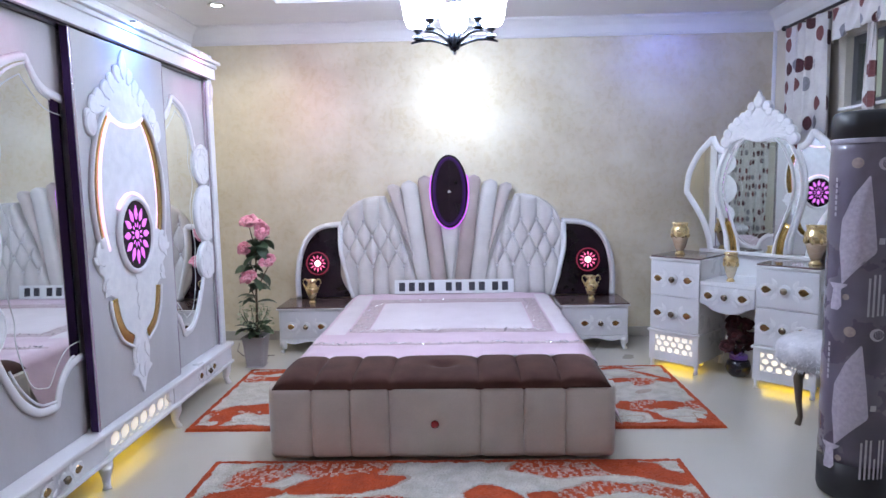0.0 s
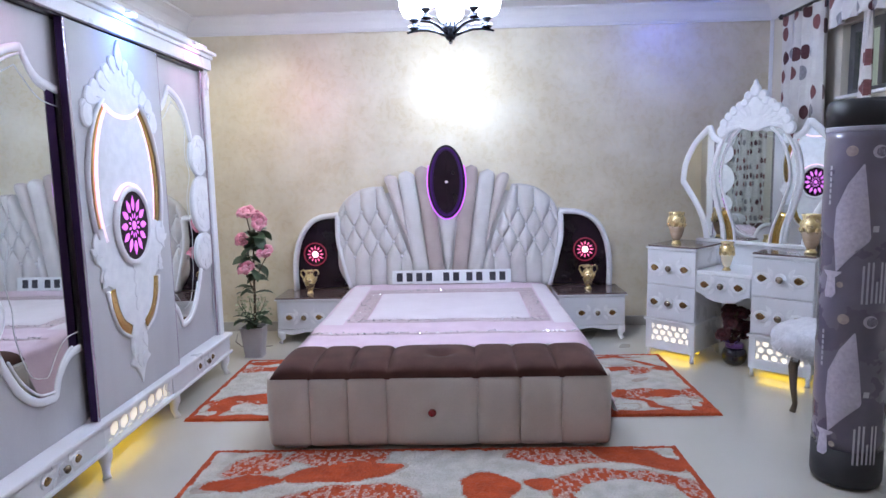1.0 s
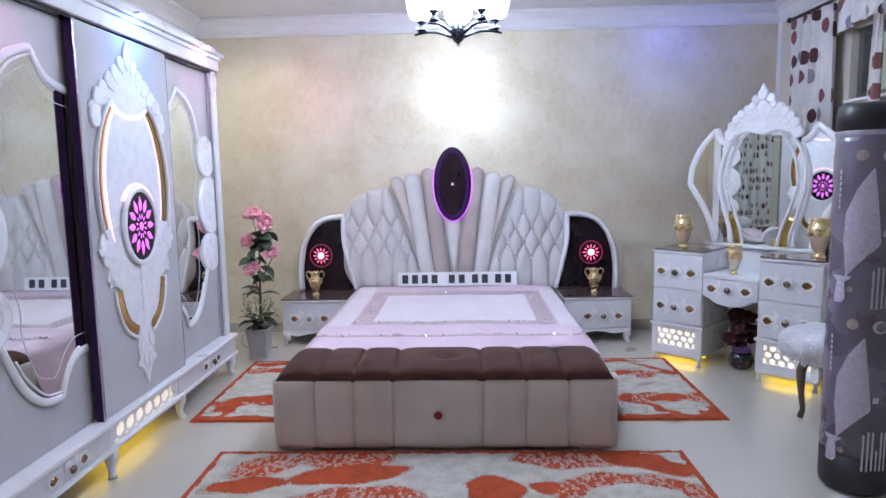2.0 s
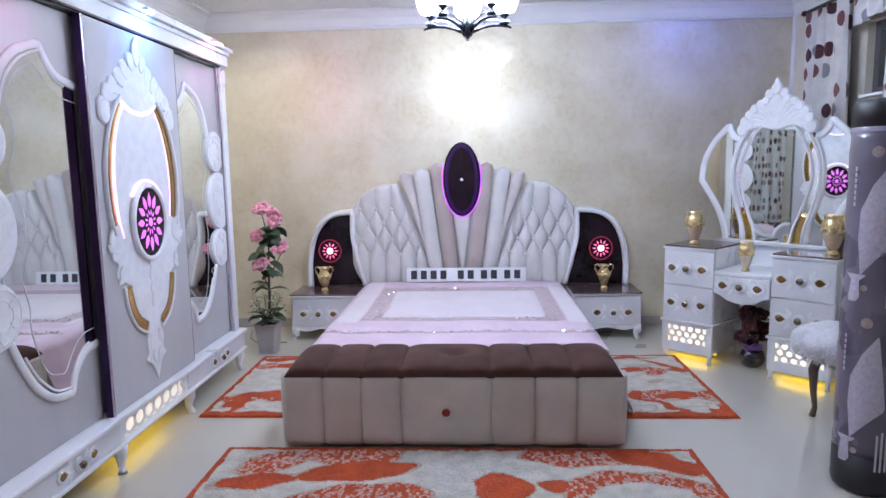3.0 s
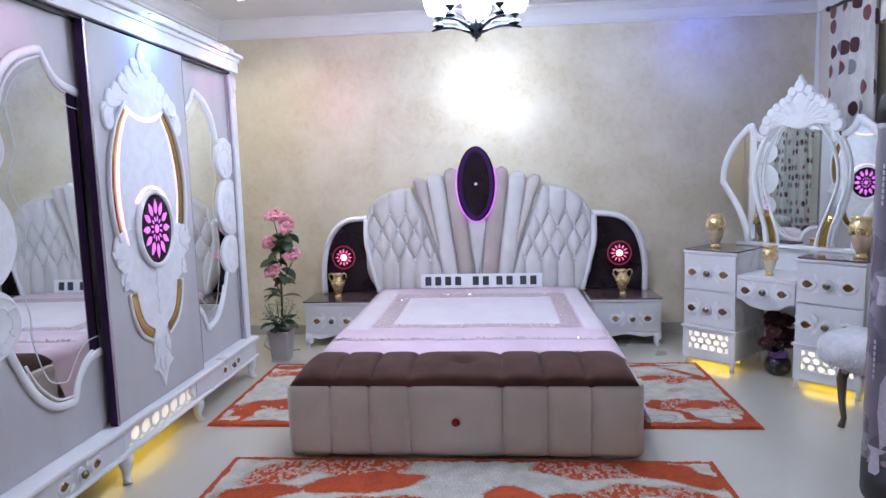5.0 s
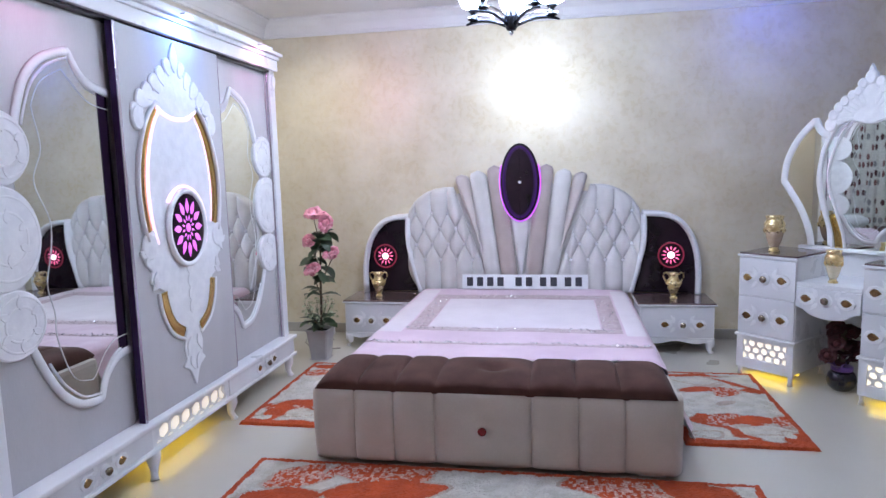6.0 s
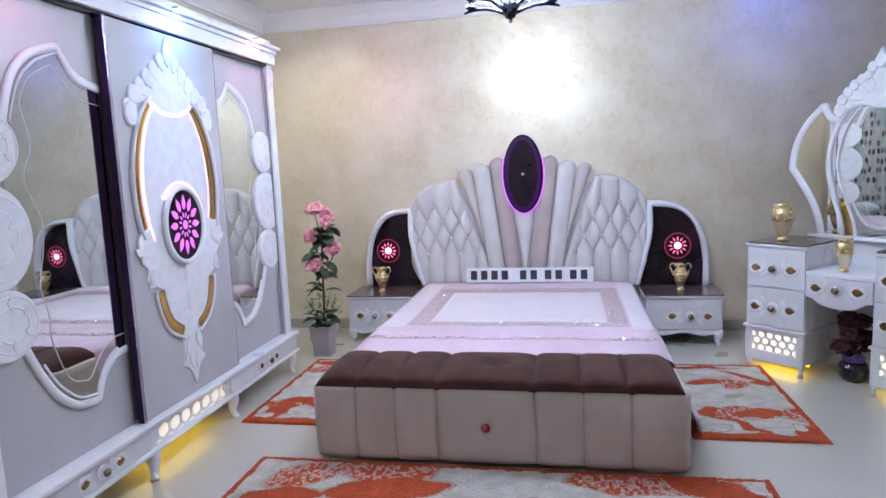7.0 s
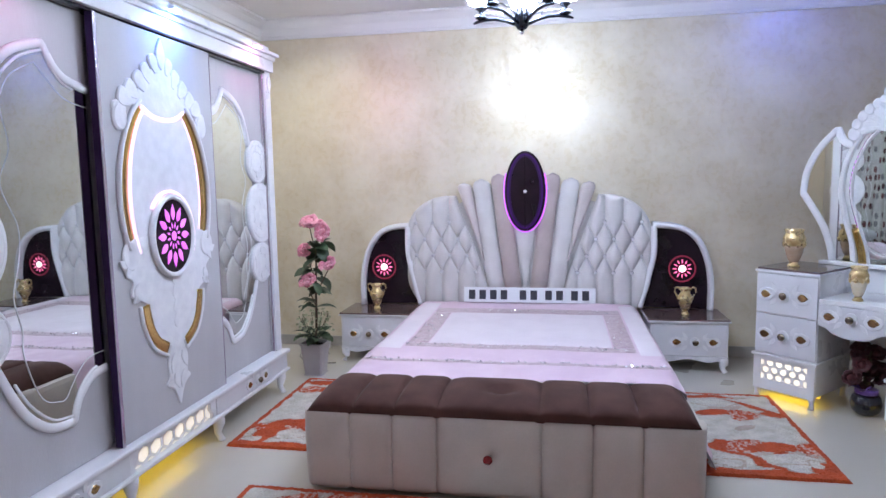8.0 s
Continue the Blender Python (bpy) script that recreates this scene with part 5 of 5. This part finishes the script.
# ---- rugs ----
def rug(name, x0, x1, y0, y1, label, blobs, step=0.008, seed=1):
    """A shag rug: tufts as a fine uneven relief; pattern of bordered blobs. blobs: (cx, cy, rx, ry, turn, kind)."""
    rn = np.random.RandomState(seed)
    nx, ny = int((x1 - x0) / step), int((y1 - y0) / step)
    gx = np.linspace(x0, x1, nx + 1)
    gy = np.linspace(y0, y1, ny + 1)
    X, Y = np.meshgrid(gx, gy)
    Z = 0.012 + 0.005 * rn.rand(*X.shape)
    wob = rn.rand(*X.shape) * step * 0.7
    edge = np.minimum(np.minimum(X - x0, x1 - X), np.minimum(Y - y0, y1 - Y))
    Z = np.where(edge < step * 0.5, 0.001, Z)
    X2 = X + (wob - step * 0.35)
    Y2 = Y + (rn.rand(*X.shape) - 0.5) * step * 0.7
    cxs, cys = np.meshgrid((gx[1:] + gx[:-1]) / 2, (gy[1:] + gy[:-1]) / 2)
    kind = np.zeros(cxs.shape, int)
    wav = 0.012 * np.sin(cxs * 23 + 3 * np.sin(cys * 11)) + 0.01 * np.sin(cys * 31)
    coarse = rn.rand(cxs.shape[0] // 3 + 2, cxs.shape[1] // 2 + 2)
    fleck = coarse[np.arange(cxs.shape[0])[:, None] // 3, np.arange(cxs.shape[1])[None, :] // 2]
    for cx, cy, rx, ry, turn, kd in blobs:
        c, s = math.cos(radians(turn)), math.sin(radians(turn))
        px, py = (cxs - cx) + wav, (cys - cy) + wav
        d = np.sqrt(((px * c + py * s) / rx) ** 2 + ((-px * s + py * c) / ry) ** 2)
        inside, line = d < 1, (d >= 1) & (d < 1 + 0.009 / min(rx, ry))
        if kd == 2:
            kind = np.where(inside, np.where(fleck + 0.35 * rn.rand(*d.shape) < 0.66, 1, 2), kind)
        else:
            kind = np.where(inside, kd, kind)
        kind = np.where(line & (kind != 1), 3, kind)
    rim = np.minimum(np.minimum(cxs - x0, x1 - cxs), np.minimum(cys - y0, y1 - cys)) + 0.006 * np.sin(cxs * 40) * np.sin(cys * 37)
    kind = np.where(rim < 0.036, 1, kind)
    verts = np.stack([X2, Y2, Z], -1).reshape(-1, 3)
    idx = np.arange(X.size).reshape(X.shape)
    faces = np.stack([idx[:-1, :-1], idx[:-1, 1:], idx[1:, 1:], idx[1:, :-1]], -1).reshape(-1, 4)
    me = bpy.data.meshes.new(name)
    me.from_pydata(verts.tolist(), [], faces.tolist())
    for mk in ("rug_cream", "rug_orange", "rug_fleck", "rug_line"):
        me.materials.append(M[mk])
    me.polygons.foreach_set("material_index", kind.reshape(-1).astype(np.int32))
    me.update()
    ob = new(name, me)
    return tagged(ob, label, "rug", "rugs round the bed")


rug("rug", -1.215, 1.135, 1.75, 3.19, "cream shag rug with burnt-orange swirls at the bed foot", [
    (-0.93, 3.02, 0.16, 0.10, 25, 2), (-0.55, 3.10, 0.25, 0.12, 0, 2), (-0.95, 2.83, 0.20, 0.075, 14, 1), (-0.50, 2.93, 0.26, 0.095, 10, 1),
    (0.55, 3.10, 0.26, 0.12, 0, 2), (0.90, 3.06, 0.24, 0.10, -28, 1), (0.17, 2.78, 0.13, 0.14, 0, 1), (0.40, 2.80, 0.075, 0.06, 0, 1),
    (0.78, 2.74, 0.33, 0.20, -8, 2), (0.80, 2.68, 0.25, 0.15, -6, 0), (-0.45, 2.62, 0.36, 0.18, 8, 2), (-0.45, 2.55, 0.28, 0.12, 8, 0), (0.1, 2.2, 0.5, 0.2, 20, 1), (-0.8, 2.1, 0.25, 0.15, -20, 2)], seed=3)
rug("rug", 0.90, 1.535, 3.60, 4.79, "cream shag rug with burnt-orange flowers beside the bed", [
    (1.20, 3.63, 0.34, 0.045, 0, 1), (1.17, 3.78, 0.17, 0.026, -43, 1), (1.03, 3.73, 0.075, 0.032, -8, 0), (1.055, 3.95, 0.060, 0.062, 20, 1),
    (1.165, 3.94, 0.095, 0.085, 10, 2), (1.30, 3.93, 0.125, 0.068, 14, 1), (1.345, 3.815, 0.150, 0.070, 4, 0), (1.25, 3.88, 0.055, 0.020, 20, 3),
    (1.47, 3.92, 0.060, 0.090, 0, 2), (1.49, 3.70, 0.075, 0.085, 0, 1), (1.44, 3.76, 0.045, 0.022, -20, 0), (1.43, 3.875, 0.085, 0.010, -26, 3),
    (1.12, 4.72, 0.20, 0.025, 0, 1), (1.13, 4.43, 0.125, 0.052, 12, 1), (1.275, 4.42, 0.085, 0.085, 0, 2), (1.36, 4.55, 0.170, 0.028, -42, 1),
    (1.44, 4.42, 0.070, 0.050, 0, 1), (1.12, 4.61, 0.150, 0.070, -5, 0), (1.20, 4.52, 0.07, 0.018, 10, 3), (1.22, 4.19, 0.05, 0.018, 30, 3)], seed=5)
rug("rug", -1.555, -0.95, 3.60, 4.78, "cream shag rug with burnt-orange flowers beside the bed", [
    (-1.25, 3.62, 0.34, 0.050, 0, 1), (-1.40, 3.80, 0.070, 0.150, 0, 1), (-1.25, 3.95, 0.190, 0.055, 6, 1), (-1.27, 3.865, 0.070, 0.045, 10, 2), (-1.22, 3.80, 0.150, 0.055, 12, 0),
    (-1.475, 3.87, 0.040, 0.060, 0, 2), (-1.45, 3.69, 0.060, 0.030, 10, 0), (-1.08, 3.90, 0.10, 0.07, 0, 1), (-1.16, 3.87, 0.06, 0.02, 30, 1),
    (-1.42, 4.68, 0.100, 0.060, 10, 1), (-1.25, 4.70, 0.140, 0.045, 0, 1), (-1.30, 4.55, 0.130, 0.055, 12, 1), (-1.44, 4.53, 0.070, 0.060, 0, 2), (-1.33, 4.62, 0.080, 0.032, 8, 0), (-1.14, 4.48, 0.10, 0.07, 0, 1)], seed=7)


# ---- rose plant in a pot ----
def leaf_mesh(length, width):
    own = bmesh.new()
    steps = 6
    rows = []
    for i in range(steps + 1):
        t = i / steps
        w = width * 0.5 * math.sin(math.pi * min(1, t * 0.96 + 0.03)) ** 0.8
        z = 0.18 * length * math.sin(t * 2.4)
        rows.append([own.verts.new((-w, t * length, z + 0.25 * w)), own.verts.new((0, t * length, z)), own.verts.new((w, t * length, z + 0.25 * w))])
    for a, b in zip(rows, rows[1:]):
        own.faces.new((a[0], a[1], b[1], b[0]))
        own.faces.new((a[1], a[2], b[2], b[1]))
    return own


def shared(name, mesh, parent, m):
    ob = new(name, mesh)
    ob.parent = parent
    ob.matrix_local = m
    return ob


def rose_head(parent, c, r, material, rnd, petals=22):
    """A full rose of cupped petals round a tight heart."""
    head = part("rose", ball((0, 0, 0), r * 0.42, r * 0.42, r * 0.4, 2), material, parent, smooth=True)
    head.matrix_local = Matrix.Translation(c) @ pose(0, 0, 0, rnd.uniform(20, 60), rnd.uniform(-25, 25), 0)

    def petal(w):
        def f(s, t):
            a = (s - 0.5) * 1.6
            rr = r * (0.30 + 0.55 * t ** 0.8)
            return (rr * math.sin(a) * 0.95, rr * math.cos(a) * (0.55 + 0.5 * t), r * (-0.35 + 0.80 * t - 0.50 * t ** 4 + 0.10 * t * math.sin(9 * s)) * w)
        own = sheet(f, 6, 5)
        me = bpy.data.meshes.new("petal")
        own.to_mesh(me)
        own.free()
        me.materials.append(material)
        me.shade_smooth()
        return me
    pm = [petal(1.0), petal(1.25)]
    for k in range(petals):
        lay = k / petals
        sc = (0.45 + 0.72 * lay) * rnd.uniform(0.9, 1.12)
        shared("petal", pm[k % 2], head, pose(0, 0, r * (0.18 - 0.30 * lay), rnd.uniform(-16, 16) - 18 + 50 * lay, rnd.uniform(-18, 18), k * 137.5) @ Matrix.Diagonal((sc, sc, sc, 1)))
    return head


PX, PY = -1.558, 4.93
plant = thing("rose_plant", pose(PX, PY, 0), "artificial pink rose plant in a tapered grey pot", "plant")
pot = bmesh.new()
rings = []
for hw_, z in ((0.058, 0.0), (0.073, 0.004), (0.064, 0.012), (0.085, 0.225), (0.091, 0.230), (0.091, 0.240), (0.080, 0.240), (0.077, 0.21)):
    rings.append([pot.verts.new((hw_ * a, hw_ * b, z)) for a, b in ((-1, -0.86), (-0.86, -1), (0.86, -1), (1, -0.86), (1, 0.86), (0.86, 1), (-0.86, 1), (-1, 0.86))])
for a, b in zip(rings, rings[1:]):
    for i in range(8):
        pot.faces.new((a[i], a[(i + 1) % 8], b[(i + 1) % 8], b[i]))
pot.faces.new(rings[0][::-1])
part("pot", pot, M["pot"], plant, "tapered grey square pot")
part("soil", box(-0.075, 0.075, -0.075, 0.075, 0.19, 0.218, 0.01), M["soil"], plant)
rp = random.Random(11)
roses = ((0.0, -0.02, 1.125, 0.084), (0.105, -0.03, 1.05, 0.078), (-0.05, 0.0, 0.915, 0.062), (0.145, -0.05, 0.82, 0.074), (-0.01, -0.08, 0.70, 0.076), (0.055, 0.02, 1.105, 0.052))
main = [(0.01, 0, 0.22), (0.02, 0, 0.45), (0.03, -0.01, 0.70), (0.035, 0, 0.86)]
part("stem", tube(main, [0.010, 0.009, 0.008, 0.006], 8), M["stem"], plant)
for x, y, z, r in roses:
    part("stem", tube([(0.03, 0, z - 0.22), (0.5 * (x + 0.03), 0.5 * y, z - 0.12), (x, y, z - 0.03)], [0.005, 0.004, 0.0035], 6), M["stem"], plant)
    rose_head(plant, (x, y, z), r, M["rose"], rp)


def leaf_data(length, width, material):
    own = leaf_mesh(length, width)
    me = bpy.data.meshes.new("leaf")
    own.to_mesh(me)
    own.free()
    me.materials.append(material)
    me.shade_smooth()
    return me


big, small = leaf_data(0.135, 0.086, M["leaf"]), leaf_data(0.095, 0.062, M["leaf"])
for k in range(34):
    z = rp.choice((0.55, 0.62, 0.78, 0.86, 0.90, 0.95, 0.99, 0.72)) + rp.uniform(-0.03, 0.03)
    shared("leaf", rp.choice((big, small)), plant, pose(0.03 + rp.uniform(-0.03, 0.04), rp.uniform(-0.03, 0.02), z, rp.uniform(-70, 25), rp.uniform(-30, 30), rp.uniform(0, 360)))
long_leaf = leaf_data(0.16, 0.085, M["leaf"])
for k in range(14):
    shared("leaf", long_leaf, plant, pose(rp.uniform(-0.03, 0.03), rp.uniform(-0.03, 0.03), 0.245 + rp.uniform(0, 0.05), rp.uniform(-15, 40), rp.uniform(-20, 20), k * 26 + rp.uniform(-10, 10)))
for x, z in ((-0.10, 0.50), (0.13, 0.49)):
    shared("leaf", long_leaf, plant, pose(0.02, -0.02, 0.50, -12, 0, 70 if x < 0 else -70))
fl = leaf_data(0.03, 0.02, M["white_flower"])
for k in range(120):
    a, rr, z = rp.uniform(0, 360), rp.uniform(0.05, 0.13), rp.uniform(0.30, 0.46)
    shared("filler_flower", fl, plant, pose(rr * math.cos(radians(a)), rr * math.sin(radians(a)), z, rp.uniform(-60, 60), rp.uniform(-60, 60), rp.uniform(0, 360)))
for k in range(9):
    a = radians(k * 40)
    part("filler_stem", tube([(0.02 * math.cos(a), 0.02 * math.sin(a), 0.23), (0.06 * math.cos(a), 0.06 * math.sin(a), 0.34), (0.11 * math.cos(a), 0.11 * math.sin(a), 0.44)], 0.0025, 5), M["leaf"], plant)
tagged(part("cable", tube([(-1.93, 5.60, 0.006), (-1.86, 5.35, 0.006), (-1.76, 5.2, 0.006), (-1.66, 5.16, 0.006), (-1.50, 5.20, 0.006)], 0.005, 6), M["cable"]), "thin pale cable lying on the floor", "cable")

# ---- dark red bouquet under the table ----
bq = thing("red_bouquet", VM @ pose(0.575, 0.20, 0), "dark red silk flower bouquet in a round black pot", "plant")
part("pot", lathe([(0.001, 0), (0.05, 0), (0.075, 0.025), (0.085, 0.065), (0.074, 0.105), (0.055, 0.125), (0.05, 0.12)], 24), M["black_pot"], bq, smooth=True)
part("ribbon", lathe([(0.055, 0.122), (0.062, 0.128), (0.062, 0.150), (0.052, 0.155)], 20), M["ribbon"], bq, "violet ribbon")
bow = leaf_data(0.075, 0.05, M["ribbon"])
for a in (60, 120, 200, -20):
    shared("bow_loop", bow, bq, pose(0, -0.06, 0.14, 20, 0, a))
rb = random.Random(5)
for k in range(9):
    a = rb.uniform(0, 360)
    z = 0.21 + 0.022 * k
    rr = 0.085 * (1 - 0.07 * k)
    rose_head(bq, (rr * math.cos(radians(a + 40 * k)), rr * math.sin(radians(a + 40 * k)), z), 0.058, M["red_petal"], rb, 12)
rl = leaf_data(0.09, 0.06, M["red_petal"])
for k in range(26):
    shared("leaf", rl, bq, pose(rb.uniform(-0.03, 0.03), rb.uniform(-0.03, 0.03), rb.uniform(0.17, 0.38), rb.uniform(-50, 30), 0, rb.uniform(0, 360)))
part("stem", tube([(0, 0, 0.12), (0, 0, 0.38)], 0.02, 8), M["stem"], bq)

# ---- stool ----
st = thing("stool", pose(2.09, 3.66, 0), "stool with a white faux-fur seat and curved dark legs", "stool")


def fur_f(s, t):
    a, b = s * 2 * math.pi, -0.5 * math.pi + t * math.pi
    r = 1 + 0.06 * noise.noise((3 * math.cos(a), 3 * math.sin(a), 3 * t)) + 0.02 * math.sin(37 * a) * math.cos(b)
    return (0.255 * r * math.cos(b) ** 0.6 * math.cos(a), 0.245 * r * math.cos(b) ** 0.6 * math.sin(a), 0.415 + 0.105 * math.sin(b) * r)


part("seat", sheet(fur_f, 60, 24), M["fur"], st, "round white faux-fur seat", True)
hair = bmesh.new()
hr = random.Random(9)
for k in range(1500):
    a, b = hr.uniform(0, 2 * math.pi), hr.uniform(-1.2, 1.4)
    n_ = Vector((math.cos(b) * math.cos(a), math.cos(b) * math.sin(a), math.sin(b)))
    p_ = Vector((0.253 * math.cos(b) ** 0.6 * math.cos(a), 0.243 * math.cos(b) ** 0.6 * math.sin(a), 0.415 + 0.103 * math.sin(b)))
    side_ = n_.cross(Vector((0, 0, 1))).normalized() * 0.004
    tip = p_ + n_ * hr.uniform(0.006, 0.014) + Vector((hr.uniform(-0.01, 0.01), hr.uniform(-0.01, 0.01), -0.014))
    hair.faces.new([hair.verts.new(q) for q in (p_ - side_, p_ + side_, tip)])
part("fur_tufts", hair, M["fur"], st)["kind"] = "stuff"
for k, (lx, ly) in enumerate(((-0.14, -0.01), (-0.10, -0.24), (0.15, -0.18), (0.14, 0.15))):
    d = Vector((lx, ly, 0)).normalized()
    part("leg", tube([(lx * 0.85, ly * 0.85, 0.36), (lx * 1.10, ly * 1.10, 0.27), (lx * 1.05, ly * 1.05, 0.14), (lx * 0.95, ly * 0.95, 0.05), (lx * 1.05, ly * 1.05, 0.0)], [0.026, 0.026, 0.017, 0.014, 0.018], 10), M["dark_wood"], st, smooth=True)

# ---- rolled mattress in printed wrap ----
RX, RY, RR = 1.775, 2.86, 0.140
roll = thing("rolled_mattress", pose(RX, RY, 0), "tall rolled mattress in dark printed plastic with black ends", "packaged mattress")
prof = [(0.001, 0), (RR - 0.03, 0), (RR - 0.006, 0.012), (RR, 0.035), (RR, 0.175)]
part("black_end", lathe(prof, 48), M["black_wrap"], roll, "black plastic bottom end", True)
body = []
for k in range(31):
    z = 0.176 + (1.548 - 0.176) * k / 30
    body.append((RR - 0.001 + 0.0025 * math.sin(k * 2.1) * math.sin(k * 0.7), z))
part("wrap", lathe(body, 64), M["wrap"], roll, "dark violet-grey printed wrap", True)
part("black_end", lathe([(RR, 1.549), (RR + 0.001, 1.62), (RR - 0.003, 1.650), (RR - 0.012, 1.664), (RR - 0.03, 1.669), (0.001, 1.670)], 48), M["black_wrap"], roll, "black plastic top end", True)
part("wrap_seam", lathe([(RR + 0.0015, 1.535), (RR + 0.003, 1.542), (RR + 0.003, 1.552), (RR + 0.0015, 1.556)], 48), M["wrap_band"], roll)
FACE = math.atan2(-RY + 0.1, -RX + 0.07)


def print_patch(name, rows, material, label=""):
    """A printed patch on the roll: rows of (height, left, right), the sides as arc lengths from the middle of the face."""
    own = bmesh.new()
    lines = []
    for z, l, r in rows:
        lines.append([own.verts.new(((RR + 0.0035) * math.cos(FACE + (l + (r - l) * i / 8) / RR), (RR + 0.0035) * math.sin(FACE + (l + (r - l) * i / 8) / RR), z)) for i in range(9)])
    for a, b in zip(lines, lines[1:]):
        for i in range(8):
            own.faces.new((a[i], a[i + 1], b[i + 1], b[i]))
    return part(name, own, material, roll, label)


def print_disc(s0, z0, r, material):
    rows = [(z0 - r * math.cos(math.pi * k / 10), s0 - r * math.sin(math.pi * k / 10) - 0.0002, s0 + r * math.sin(math.pi * k / 10) + 0.0002) for k in range(11)]
    print_patch("printed_disc", rows, material)


for dz in (0.0, -0.70):
    print_patch("printed_shape", [(0.955 + dz, -0.074, -0.070), (1.02 + dz, -0.080, -0.020), (1.085 + dz, -0.088, 0.040), (1.10 + dz, -0.09, 0.046), (1.22 + dz, -0.085, 0.034), (1.32 + dz, -0.045, 0.022), (1.40 + dz, 0.006, 0.012)], M["wrap_light"], "pale printed mattress picture")
    print_patch("printed_shape", [(0.84 + dz, -0.118, -0.085), (0.86 + dz, -0.12, -0.07), (0.93 + dz, -0.11, -0.075), (0.945 + dz, -0.125, -0.055), (0.955 + dz, -0.13, -0.05)], M["wrap_light"], "pale printed pillow picture")
    print_disc(-0.035, 1.455 + dz, 0.022, M["ochre_print"])
    print_disc(0.062, 1.45 + dz, 0.027, M["wrap_light"])
    print_disc(0.068, 1.45 + dz, 0.020, M["wrap"])
    print_disc(-0.055, 0.90 + dz, 0.013, M["ochre_print"])
    print_patch("printed_square", [(1.125 + dz, 0.050, 0.072), (1.15 + dz, 0.052, 0.074)], M["ivory_text"])
    for k, (top, low) in enumerate(((0.985, 0.825), (1.0, 0.825), (1.0, 0.83), (0.92, 0.83), (1.0, 0.83), (1.0, 0.83))):
        print_patch("printed_line", [(low + dz, 0.022 + 0.017 * k, 0.030 + 0.017 * k), (top + dz, 0.023 + 0.017 * k, 0.031 + 0.017 * k)], M["ivory_text"])
    for k in range(7):
        print_patch("printed_line", [(1.235 + 0.024 * k + dz, -0.122, -0.112), (1.252 + 0.024 * k + dz, -0.122, -0.112)], M["ivory_text"])

# ---- small plug by the wall ----
plug = thing("power_adapter", pose(-1.74, 5.66, 0.0), "small white plug adapter on the floor by the wall", "adapter")
part("casing", box(-0.03, 0.03, -0.02, 0.02, 0.0, 0.075, 0.008), M["lacquer"], plug)
part("lead", tube([(0.0, -0.02, 0.03), (0.02, -0.10, 0.008), (0.10, -0.22, 0.006)], 0.004, 6), M["cable"], plug)
